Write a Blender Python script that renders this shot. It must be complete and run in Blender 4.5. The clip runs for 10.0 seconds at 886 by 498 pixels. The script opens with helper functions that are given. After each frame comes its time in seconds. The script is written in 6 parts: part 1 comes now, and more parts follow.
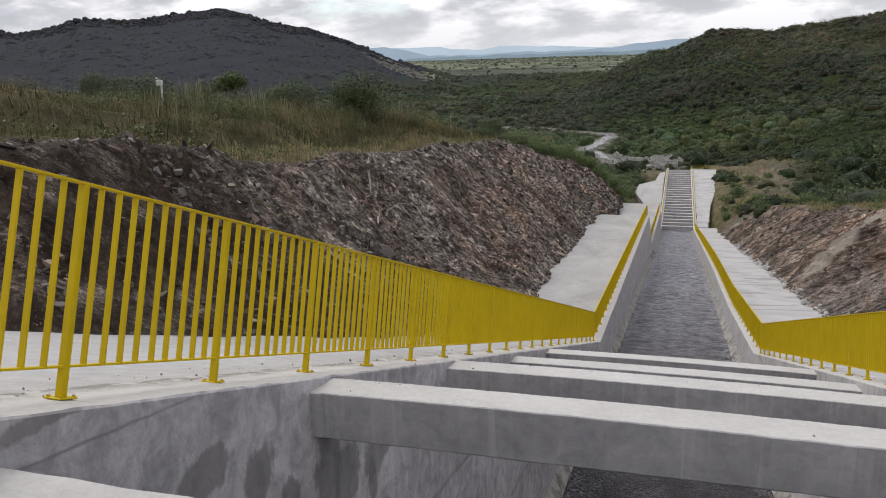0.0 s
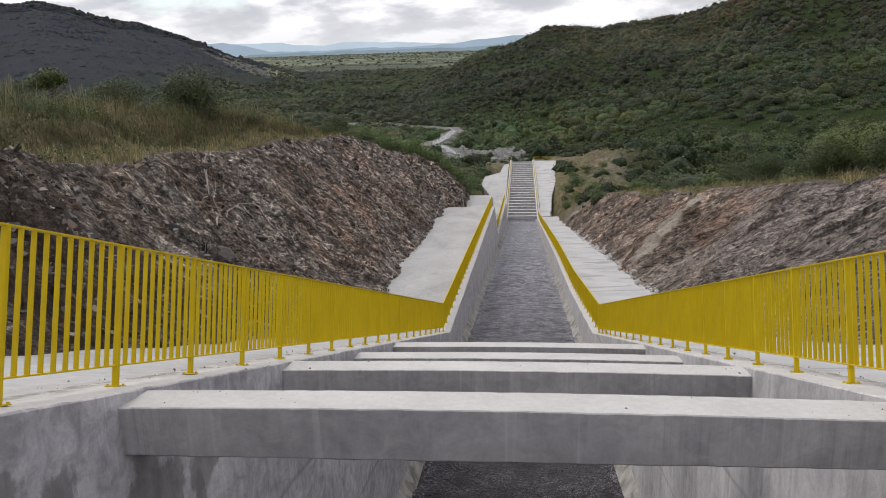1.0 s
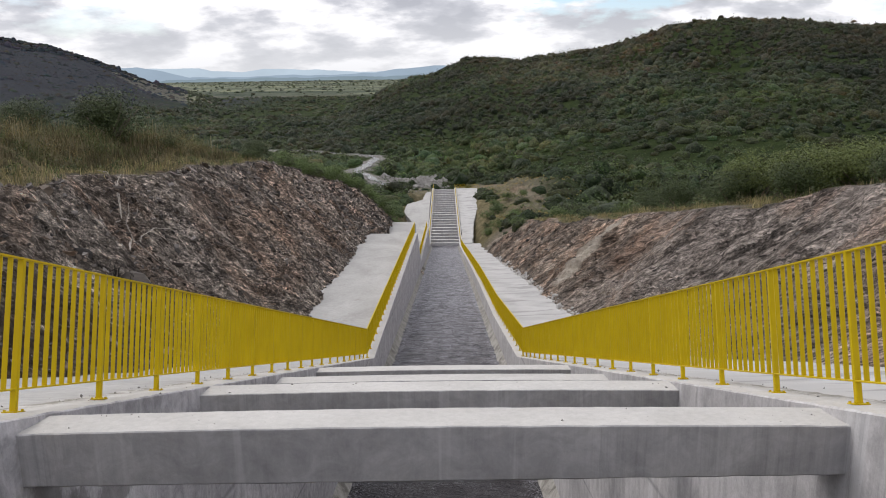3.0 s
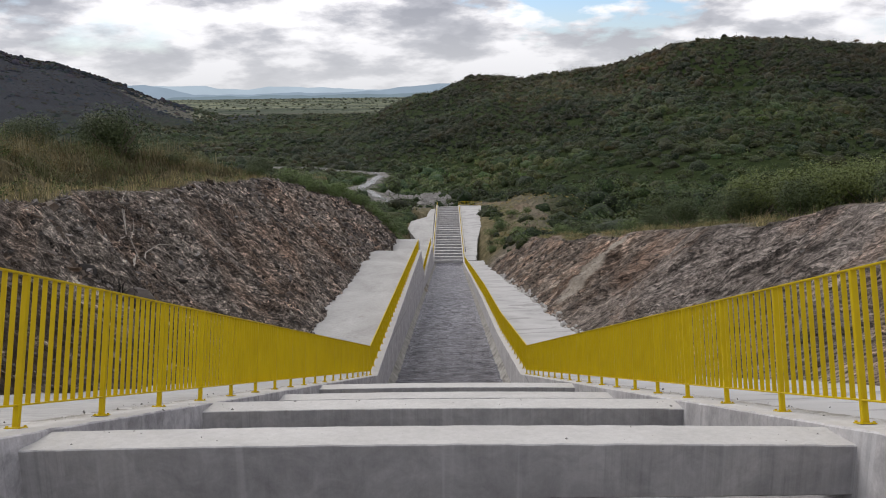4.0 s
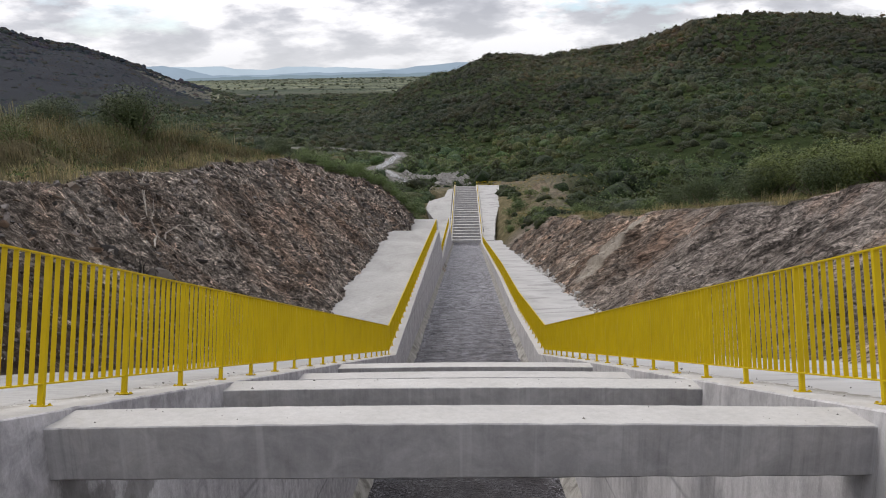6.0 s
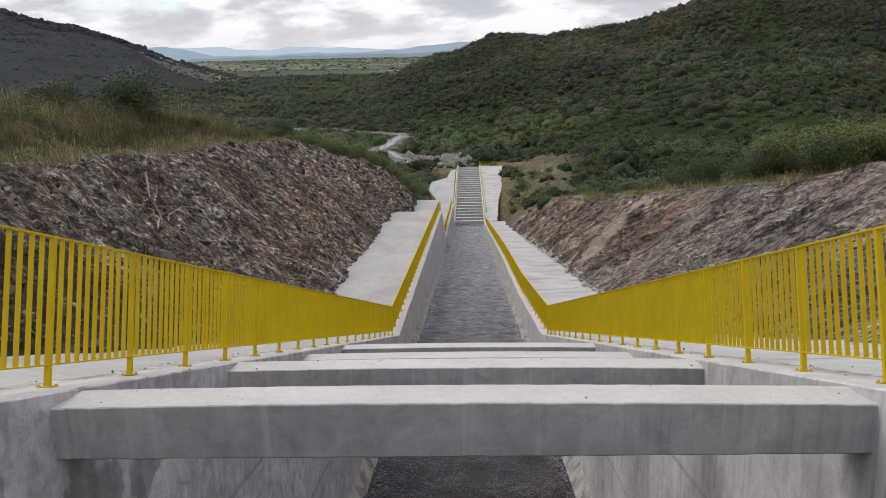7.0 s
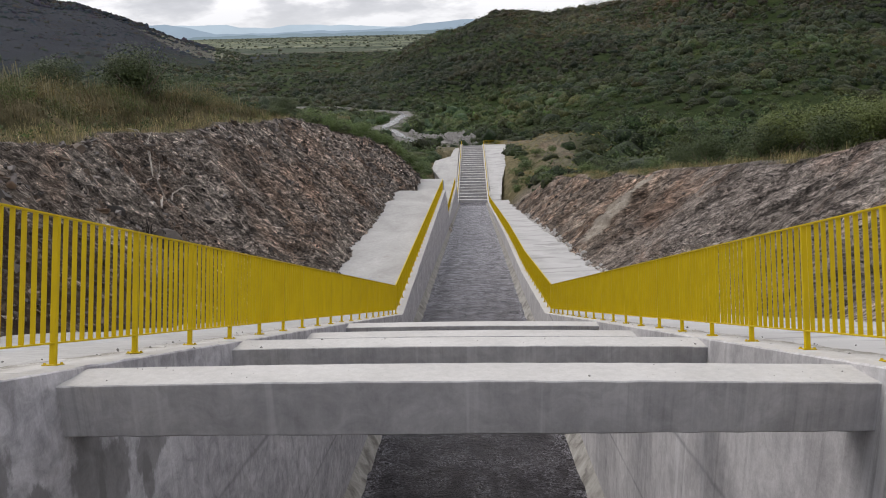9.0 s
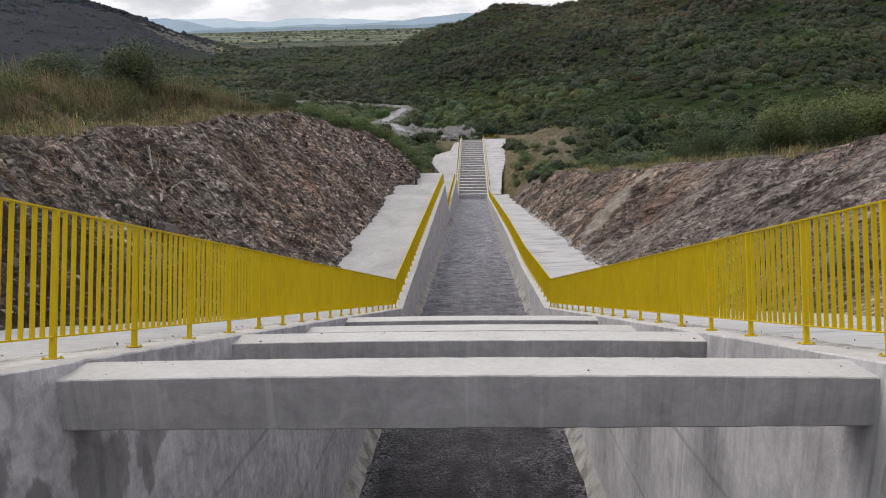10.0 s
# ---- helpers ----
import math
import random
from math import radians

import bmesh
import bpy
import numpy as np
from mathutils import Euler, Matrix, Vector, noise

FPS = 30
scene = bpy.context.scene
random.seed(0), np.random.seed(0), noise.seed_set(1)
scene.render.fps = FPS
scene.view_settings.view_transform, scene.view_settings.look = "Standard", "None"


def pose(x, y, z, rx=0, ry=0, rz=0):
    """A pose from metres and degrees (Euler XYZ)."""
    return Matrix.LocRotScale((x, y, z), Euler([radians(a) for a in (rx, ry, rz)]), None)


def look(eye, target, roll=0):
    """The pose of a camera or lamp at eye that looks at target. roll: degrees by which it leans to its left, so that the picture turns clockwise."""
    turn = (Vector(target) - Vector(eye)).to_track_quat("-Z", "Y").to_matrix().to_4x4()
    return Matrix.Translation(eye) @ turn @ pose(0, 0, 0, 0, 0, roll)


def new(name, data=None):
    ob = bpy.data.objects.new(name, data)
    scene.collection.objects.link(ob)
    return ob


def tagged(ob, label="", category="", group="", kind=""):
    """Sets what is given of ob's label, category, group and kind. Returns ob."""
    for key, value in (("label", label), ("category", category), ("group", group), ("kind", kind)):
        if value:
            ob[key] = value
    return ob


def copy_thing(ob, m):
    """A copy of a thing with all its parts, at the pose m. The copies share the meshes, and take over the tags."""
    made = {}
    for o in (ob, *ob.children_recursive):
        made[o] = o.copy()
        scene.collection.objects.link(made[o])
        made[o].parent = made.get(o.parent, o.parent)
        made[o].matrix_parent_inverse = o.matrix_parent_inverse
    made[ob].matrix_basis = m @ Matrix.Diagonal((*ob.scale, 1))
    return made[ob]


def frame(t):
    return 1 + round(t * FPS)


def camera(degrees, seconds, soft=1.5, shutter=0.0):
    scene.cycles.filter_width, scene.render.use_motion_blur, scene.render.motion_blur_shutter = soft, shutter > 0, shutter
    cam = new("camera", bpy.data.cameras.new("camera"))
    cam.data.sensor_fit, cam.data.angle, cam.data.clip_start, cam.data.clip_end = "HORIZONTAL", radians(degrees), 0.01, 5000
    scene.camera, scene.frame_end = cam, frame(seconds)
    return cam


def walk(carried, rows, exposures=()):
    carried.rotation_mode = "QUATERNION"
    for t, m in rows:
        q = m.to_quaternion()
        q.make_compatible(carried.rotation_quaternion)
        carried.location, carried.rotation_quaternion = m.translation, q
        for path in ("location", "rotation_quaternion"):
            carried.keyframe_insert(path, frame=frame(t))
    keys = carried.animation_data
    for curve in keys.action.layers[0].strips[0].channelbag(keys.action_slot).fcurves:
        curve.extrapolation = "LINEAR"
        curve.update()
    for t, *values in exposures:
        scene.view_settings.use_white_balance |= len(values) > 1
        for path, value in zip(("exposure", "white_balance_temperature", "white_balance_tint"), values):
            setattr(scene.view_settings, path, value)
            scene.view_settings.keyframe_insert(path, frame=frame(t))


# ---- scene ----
import functools

cam = camera(59.14, 10.0, soft=1.0)

# The head of the chute falls at SLOPE degrees; HEAD turns its own frame (x across, y down the fall, z off the plane) into the world.
SLOPE = 20.0
HEAD = pose(0, 0, 1.14, -SLOPE)
PATH = [
    (0.0, (0.018, -0.591, 0.502, 94.91, -3.98, 16.45)),
    (0.5, (0.196, -0.569, 0.513, 95.06, -1.79, 9.97)),
    (1.0, (0.221, -0.420, 0.500, 95.03, -0.31, 5.99)),
    (1.5, (0.191, -0.251, 0.421, 93.12, 0.97, 0.86)),
    (2.0, (0.166, -0.214, 0.409, 89.58, 0.91, 0.38)),
    (2.5, (0.172, -0.216, 0.401, 89.12, 0.87, 0.53)),
    (2.6, (0.167, -0.216, 0.389, 89.25, 0.85, 0.49)),
    (2.7, (0.169, -0.221, 0.387, 89.94, 0.80, 0.45)),
    (2.8, (0.164, -0.215, 0.388, 91.77, 0.70, 0.43)),
    (2.9, (0.161, -0.218, 0.390, 94.68, 0.66, 0.44)),
    (3.0, (0.156, -0.236, 0.403, 97.05, 0.62, 0.37)),
    (3.2, (0.154, -0.220, 0.397, 97.92, 0.61, 0.37)),
    (4.5, (0.156, -0.247, 0.403, 98.49, 0.29, 0.90)),
    (5.0, (0.157, -0.247, 0.401, 98.09, 0.27, 1.23)),
    (5.5, (0.158, -0.231, 0.405, 97.52, 0.26, 1.68)),
    (7.0, (0.161, -0.245, 0.401, 95.45, 0.49, 2.18)),
    (7.5, (0.159, -0.239, 0.401, 94.96, 0.53, 2.27)),
    (8.0, (0.161, -0.242, 0.400, 94.61, 0.56, 2.37)),
    (8.5, (0.161, -0.238, 0.401, 94.19, 0.52, 2.44)),
    (9.0, (0.160, -0.237, 0.399, 93.91, 0.51, 2.44)),
    (9.5, (0.162, -0.241, 0.399, 93.69, 0.47, 2.45)),
    (10.0, (0.163, -0.236, 0.400, 93.49, 0.44, 2.42)),
]
EXPOSURES = [(t, e, 6560, 13) for t, e in ((0.0, 0.0), (1.0, 0.08), (1.5, 0.10), (2.0, 0.26), (2.5, 0.27), (2.8, 0.15), (3.2, 0.04), (4.5, -0.17), (5.0, -0.06), (5.5, 0.03), (7.5, 0.03), (10.0, 0.07))]
walk(cam, [(t, HEAD @ pose(*p)) for t, p in PATH], EXPOSURES)

# ---- world, sun ----
SUN_AZ, SUN_EL = -52.0, 47.0


def build_world():
    w = bpy.data.worlds.new("world")
    scene.world = w
    w.use_nodes = True
    nt = w.node_tree
    N, L = nt.nodes, nt.links
    out, bg = N["World Output"], N["Background"]
    sky = N.new("ShaderNodeTexSky")
    sky.sky_type, sky.sun_disc = "NISHITA", False
    sky.sun_elevation, sky.sun_rotation = radians(SUN_EL), radians(SUN_AZ)
    dim = N.new("ShaderNodeMixRGB")
    dim.blend_type = "MULTIPLY"
    dim.inputs[0].default_value, dim.inputs[2].default_value = 1.0, (0.145, 0.168, 0.20, 1)
    L.new(sky.outputs[0], dim.inputs[1])
    tc = N.new("ShaderNodeTexCoord")
    sep = N.new("ShaderNodeSeparateXYZ")
    L.new(tc.outputs["Generated"], sep.inputs[0])
    # clouds lie on a level sheet: direction over (height + a little)
    up = N.new("ShaderNodeMath")
    up.operation = "MAXIMUM"
    up.inputs[1].default_value = 0.0
    L.new(sep.outputs[2], up.inputs[0])
    lift = N.new("ShaderNodeMath")
    lift.operation = "ADD"
    lift.inputs[1].default_value = 0.30
    L.new(up.outputs[0], lift.inputs[0])
    div = N.new("ShaderNodeVectorMath")
    div.operation = "DIVIDE"
    com = N.new("ShaderNodeCombineXYZ")
    for i in range(3):
        L.new(lift.outputs[0], com.inputs[i])
    L.new(tc.outputs["Generated"], div.inputs[0])
    L.new(com.outputs[0], div.inputs[1])

    def cloud(scale, detail, offset):
        mp = N.new("ShaderNodeMapping")
        mp.inputs["Location"].default_value = offset
        mp.inputs["Scale"].default_value = (1.0, 1.0, 0.0)
        L.new(div.outputs[0], mp.inputs[0])
        n = N.new("ShaderNodeTexNoise")
        n.inputs["Scale"].default_value, n.inputs["Detail"].default_value = scale, detail
        n.inputs["Roughness"].default_value = 0.55
        L.new(mp.outputs[0], n.inputs["Vector"])
        return n.outputs[0]

    def ramp(src, stops):
        r = N.new("ShaderNodeValToRGB")
        els = r.color_ramp.elements
        while len(els) < len(stops):
            els.new(0.5)
        for e, (p, c) in zip(els, stops):
            e.position, e.color = p, (*c, 1)
        L.new(src, r.inputs[0])
        return r.outputs[0]

    cover = ramp(cloud(1.2, 11, (3.1, 0.4, 0)), [(0.27, (0, 0, 0)), (0.36, (1, 1, 1))])
    # a ragged blue gap between the clouds over the ridge
    near = N.new("ShaderNodeVectorMath")
    near.operation = "DISTANCE"
    flat = N.new("ShaderNodeMapping")
    flat.inputs["Scale"].default_value = (1.0, 0.5, 2.4)
    L.new(tc.outputs["Generated"], flat.inputs[0])
    L.new(flat.outputs[0], near.inputs[0])
    az, el = radians(9.5), radians(5.2)
    near.inputs[1].default_value = (math.sin(az) * math.cos(el), 0.5 * math.cos(az) * math.cos(el), 2.4 * math.sin(el))
    rag = N.new("ShaderNodeMath")
    rag.operation, rag.inputs[1].default_value = "MULTIPLY_ADD", 0.55
    L.new(cloud(4.0, 9, (1.7, 5.2, 0)), rag.inputs[0])
    L.new(near.outputs["Value"], rag.inputs[2])
    gap = ramp(rag.outputs[0], [(0.315, (1, 1, 1)), (0.375, (0, 0, 0))])
    less = N.new("ShaderNodeMixRGB")
    less.blend_type, less.inputs[0].default_value = "SUBTRACT", 1.0
    less.use_clamp = True
    L.new(cover, less.inputs[1])
    L.new(gap, less.inputs[2])
    cover = less.outputs[0]
    shade = ramp(cloud(2.7, 14, (7.3, 2.2, 0)), [(0.39, (0.50, 0.53, 0.60)), (0.46, (0.68, 0.71, 0.78)), (0.50, (0.98, 1.0, 1.05)), (0.56, (1.42, 1.44, 1.48))])
    mix = N.new("ShaderNodeMixRGB")
    L.new(cover, mix.inputs[0])
    L.new(dim.outputs[0], mix.inputs[1])
    L.new(shade, mix.inputs[2])
    # pale veil towards the horizon
    veil = N.new("ShaderNodeMapRange")
    veil.inputs[1].default_value, veil.inputs[2].default_value = 0.0, 0.10
    veil.inputs[3].default_value, veil.inputs[4].default_value = 0.75, 0.0
    L.new(up.outputs[0], veil.inputs[0])
    mix2 = N.new("ShaderNodeMixRGB")
    mix2.inputs[2].default_value = (0.88, 0.91, 0.93, 1)
    L.new(veil.outputs[0], mix2.inputs[0])
    L.new(mix.outputs[0], mix2.inputs[1])
    L.new(mix2.outputs[0], bg.inputs[0])
    bg.inputs[1].default_value = 0.85
    lamp = bpy.data.lights.new("sun", "SUN")
    lamp.energy, lamp.angle, lamp.color = 1.8, radians(45), (1.0, 0.97, 0.93)
    ob = new("sun", lamp)
    a, e = radians(SUN_AZ), radians(SUN_EL)
    d = Vector((math.sin(a) * math.cos(e), math.cos(a) * math.cos(e), math.sin(e)))
    ob.matrix_world = look(d * 50, (0, 0, 0))


build_world()


# ---- materials ----
class Nodes:
    """A short hand for a node material."""

    def __init__(self, name):
        self.m = bpy.data.materials.new(name)
        self.m.use_nodes = True
        self.t = self.m.node_tree
        self.bsdf = self.t.nodes["Principled BSDF"]
        self.pos = self.t.nodes.new("ShaderNodeNewGeometry").outputs["Position"]

    def link(self, a, b):
        self.t.links.new(a, b)

    def noise(self, scale, detail=6, stretch=(1, 1, 1), turn=(0, 0, 0), rough=0.6, distort=0.0):
        mp = self.t.nodes.new("ShaderNodeMapping")
        if any(turn):
            mp.vector_type = "TEXTURE"
            stretch = [1 / s for s in stretch]
        mp.inputs["Scale"].default_value = stretch
        mp.inputs["Rotation"].default_value = [radians(a) for a in turn]
        self.link(self.pos, mp.inputs[0])
        n = self.t.nodes.new("ShaderNodeTexNoise")
        n.inputs["Scale"].default_value, n.inputs["Detail"].default_value = scale, detail
        n.inputs["Roughness"].default_value, n.inputs["Distortion"].default_value = rough, distort
        self.link(mp.outputs[0], n.inputs["Vector"])
        return n.outputs[0]

    def cells(self, scale, stretch=(1, 1, 1), turn=(0, 0, 0), feature="F1", out="Color"):
        mp = self.t.nodes.new("ShaderNodeMapping")
        mp.vector_type = "TEXTURE"
        mp.inputs["Scale"].default_value = [1 / s for s in stretch]
        mp.inputs["Rotation"].default_value = [radians(a) for a in turn]
        self.link(self.pos, mp.inputs[0])
        wob = self.t.nodes.new("ShaderNodeMixRGB")
        wob.blend_type, wob.inputs[0].default_value = "ADD", 0.35
        n = self.t.nodes.new("ShaderNodeTexNoise")
        n.inputs["Scale"].default_value, n.inputs["Detail"].default_value = scale * 0.9, 4
        self.link(mp.outputs[0], n.inputs["Vector"])
        self.link(mp.outputs[0], wob.inputs[1])
        self.link(n.outputs[1], wob.inputs[2])
        v = self.t.nodes.new("ShaderNodeTexVoronoi")
        v.feature = feature
        v.inputs["Scale"].default_value = scale
        self.link(wob.outputs[0], v.inputs["Vector"])
        return v.outputs[out]

    def grain(self, along, normal, scale, long, detail=8, rough=0.75, distort=0.4):
        """Noise drawn out along a direction that lies in a surface."""
        d, n = Vector(along).normalized(), Vector(normal).normalized()
        n = (n - d * n.dot(d)).normalized()
        com = self.t.nodes.new("ShaderNodeCombineXYZ")
        for i, (v, s) in enumerate(((d, 1 / long), (d.cross(n), 1.0), (n, 0.6))):
            dot = self.t.nodes.new("ShaderNodeVectorMath")
            dot.operation = "DOT_PRODUCT"
            dot.inputs[1].default_value = v * s
            self.link(self.pos, dot.inputs[0])
            self.link(dot.outputs["Value"], com.inputs[i])
        t = self.t.nodes.new("ShaderNodeTexNoise")
        t.inputs["Scale"].default_value, t.inputs["Detail"].default_value = scale, detail
        t.inputs["Roughness"].default_value, t.inputs["Distortion"].default_value = rough, distort
        self.link(com.outputs[0], t.inputs["Vector"])
        return t.outputs[0]

    def level(self, normal, at, half, wobble=0.0):
        """A mask, 1 on the planes normal . p = at, soft over half a band."""
        d = self.t.nodes.new("ShaderNodeVectorMath")
        d.operation = "DOT_PRODUCT"
        d.inputs[1].default_value = normal
        self.link(self.pos, d.inputs[0])
        src = d.outputs["Value"]
        if wobble:
            a = self.t.nodes.new("ShaderNodeMath")
            a.operation, a.inputs[1].default_value = "MULTIPLY_ADD", wobble
            self.link(self.noise(1.3, 4), a.inputs[0])
            self.link(src, a.inputs[2])
            src = a.outputs[0]
        s = self.t.nodes.new("ShaderNodeMath")
        s.operation, s.inputs[1].default_value = "SUBTRACT", at + wobble * 0.5
        self.link(src, s.inputs[0])
        b = self.t.nodes.new("ShaderNodeMath")
        b.operation = "ABSOLUTE"
        self.link(s.outputs[0], b.inputs[0])
        r = self.t.nodes.new("ShaderNodeMapRange")
        r.inputs[1].default_value, r.inputs[2].default_value = 0.0, half
        r.inputs[3].default_value, r.inputs[4].default_value = 1.0, 0.0
        self.link(b.outputs[0], r.inputs[0])
        return r.outputs[0]

    def band(self, src, lo, hi, full):
        """A mask: full below lo, none above hi."""
        r = self.t.nodes.new("ShaderNodeMapRange")
        r.inputs[1].default_value, r.inputs[2].default_value = lo, hi
        r.inputs[3].default_value, r.inputs[4].default_value = full, 0.0
        self.link(src, r.inputs[0])
        return r.outputs[0]

    def ramp(self, src, stops):
        r = self.t.nodes.new("ShaderNodeValToRGB")
        els = r.color_ramp.elements
        while len(els) < len(stops):
            els.new(0.5)
        for e, (p, c) in zip(els, stops):
            e.position, e.color = p, (*c, 1) if not isinstance(c, (int, float)) else (c, c, c, 1)
        self.link(src, r.inputs[0])
        return r.outputs[0]

    def mix(self, fac, a, b, blend="MIX"):
        m = self.t.nodes.new("ShaderNodeMixRGB")
        m.blend_type = blend
        for i, v in enumerate((fac, a, b)):
            sock = m.inputs[i]
            if isinstance(v, (int, float)):
                sock.default_value = v if i == 0 else (v, v, v, 1)
            elif isinstance(v, tuple):
                sock.default_value = (*v, 1)
            else:
                self.link(v, sock)
        return m.outputs[0]

    def bump(self, src, strength, distance, below=None):
        b = self.t.nodes.new("ShaderNodeBump")
        b.inputs["Strength"].default_value, b.inputs["Distance"].default_value = strength, distance
        self.link(src, b.inputs["Height"])
        if below is not None:
            self.link(below, b.inputs["Normal"])
        return b.outputs[0]

    def done(self, color=None, rough=0.8, normal=None, metal=0.0, spec=None):
        if isinstance(color, tuple):
            self.bsdf.inputs["Base Color"].default_value = (*color, 1)
        elif color is not None:
            self.link(color, self.bsdf.inputs["Base Color"])
        if isinstance(rough, (int, float)):
            self.bsdf.inputs["Roughness"].default_value = rough
        else:
            self.link(rough, self.bsdf.inputs["Roughness"])
        if normal is not None:
            self.link(normal, self.bsdf.inputs["Normal"])
        if spec is not None:
            self.bsdf.inputs["Specular IOR Level"].default_value = spec
        self.bsdf.inputs["Metallic"].default_value = metal
        return self.m


def make_formed_concrete(name="formed_concrete", wet=0.14, streaks=1.0, grit=1.0, tone=(1.0, 0.985, 0.985), joints=(), stains=(), damp_at=0.56, mottle=0.84):
    k = Nodes(name)
    base = k.ramp(k.noise(0.8, 10, distort=0.7, rough=0.65), [(0.28, (0.33, 0.325, 0.33)), (0.5, (0.45, 0.445, 0.45)), (0.72, (0.55, 0.545, 0.545))])
    base = k.mix(1.0, base, tone, "MULTIPLY")
    streak = k.ramp(k.noise(4.0, 6, (1, 1, 0.09), rough=0.7), [(0.36, 0.90), (0.5, 1.0), (0.68, 1.07)])
    c = k.mix(streaks, base, streak, "MULTIPLY")
    fine = k.ramp(k.noise(20, 5, (1, 1, 0.03), rough=0.7), [(0.36, 0.70), (0.5, 1.0), (0.66, 1.12)])
    c = k.mix(k.ramp(k.noise(0.7, 4), [(0.46, 0.0), (0.60, 0.9 * streaks)]), c, k.mix(1.0, c, fine, "MULTIPLY"))
    cloud = k.ramp(k.noise(5.0, 9, distort=0.8, rough=0.65), [(0.35, mottle), (0.65, 1.96 - mottle)])
    c = k.mix(1.0, c, cloud, "MULTIPLY")
    c = k.mix(grit, c, k.ramp(k.noise(38, 5, rough=0.75), [(0.32, 0.82), (0.68, 1.14)]), "MULTIPLY")
    damp = k.mix(1.0, k.ramp(k.noise(0.85, 12, (1, 1, 0.6), distort=0.5, rough=0.7), [(damp_at, 0.0), (damp_at + 0.045, 1.0)]), k.ramp(k.noise(4.0, 8, (1, 1, 0.7), rough=0.72, distort=0.6), [(0.30, 0.3), (0.46, 1.0)]), "MULTIPLY")
    c = k.mix(k.mix(wet, (0, 0, 0), damp), c, (0.165, 0.163, 0.17))
    wash = k.ramp(k.noise(6.0, 4, (1, 1, 0.03)), [(0.60, 0.0), (0.67, 1.0)])
    c = k.mix(k.mix(0.45 * streaks, (0, 0, 0), wash), c, (0.62, 0.62, 0.63))
    # cold joints between the lifts, parallel to the bed
    for at, half, wob in joints:
        c = k.mix(k.mix(1.0, k.level((0, 0.1785, 1), at, half, wob), k.ramp(k.noise(0.9, 4), [(0.35, 0.35), (0.6, 0.9)]), "MULTIPLY"), c, (0.17, 0.168, 0.175))
    # damp stains, each a ragged spot on the face
    for y, z, ry, rz in stains:
        at = k.t.nodes.new("ShaderNodeVectorMath")
        at.operation, at.inputs[1].default_value = "SUBTRACT", (0, y, z)
        k.link(k.pos, at.inputs[0])
        scaled = k.t.nodes.new("ShaderNodeVectorMath")
        scaled.operation, scaled.inputs[1].default_value = "MULTIPLY", (0, 1 / ry, 1 / rz)
        k.link(at.outputs[0], scaled.inputs[0])
        size = k.t.nodes.new("ShaderNodeVectorMath")
        size.operation = "LENGTH"
        k.link(scaled.outputs[0], size.inputs[0])
        edge = k.t.nodes.new("ShaderNodeMath")
        edge.operation, edge.inputs[1].default_value = "MULTIPLY_ADD", 2.2
        k.link(k.noise(4.5, 7, (1, 1, 0.55), rough=0.65), edge.inputs[0])
        k.link(size.outputs["Value"], edge.inputs[2])
        c = k.mix(k.band(edge.outputs[0], 2.0, 2.22, 0.72), c, (0.15, 0.145, 0.145))
    pits = k.ramp(k.noise(45, 3), [(0.68, 0.0), (0.73, 1.0)])
    c = k.mix(k.mix(0.5 * grit, (0, 0, 0), pits), c, (0.13, 0.13, 0.13))
    n = k.bump(k.noise(30, 6), 0.35 * grit, 0.012)
    return k.done(c, 0.85, k.bump(k.noise(3.0, 5), 0.3, 0.03, n))


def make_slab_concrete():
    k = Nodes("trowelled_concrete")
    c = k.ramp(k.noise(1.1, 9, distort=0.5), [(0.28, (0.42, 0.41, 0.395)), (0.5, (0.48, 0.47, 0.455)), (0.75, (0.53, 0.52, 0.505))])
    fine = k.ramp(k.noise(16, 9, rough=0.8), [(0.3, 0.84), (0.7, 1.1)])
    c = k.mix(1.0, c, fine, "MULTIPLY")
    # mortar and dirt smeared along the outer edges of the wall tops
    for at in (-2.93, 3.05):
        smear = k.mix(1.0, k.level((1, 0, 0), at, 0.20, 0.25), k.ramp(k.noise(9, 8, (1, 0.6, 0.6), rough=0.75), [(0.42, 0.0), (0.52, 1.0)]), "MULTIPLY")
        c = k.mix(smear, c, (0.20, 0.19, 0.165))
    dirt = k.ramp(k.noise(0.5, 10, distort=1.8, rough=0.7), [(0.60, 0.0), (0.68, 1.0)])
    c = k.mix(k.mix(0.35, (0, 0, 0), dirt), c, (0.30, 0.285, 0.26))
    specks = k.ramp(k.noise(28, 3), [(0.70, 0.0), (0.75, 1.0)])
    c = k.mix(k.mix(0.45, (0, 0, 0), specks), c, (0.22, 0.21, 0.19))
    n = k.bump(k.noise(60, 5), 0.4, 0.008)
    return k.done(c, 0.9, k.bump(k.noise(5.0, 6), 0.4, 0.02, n))


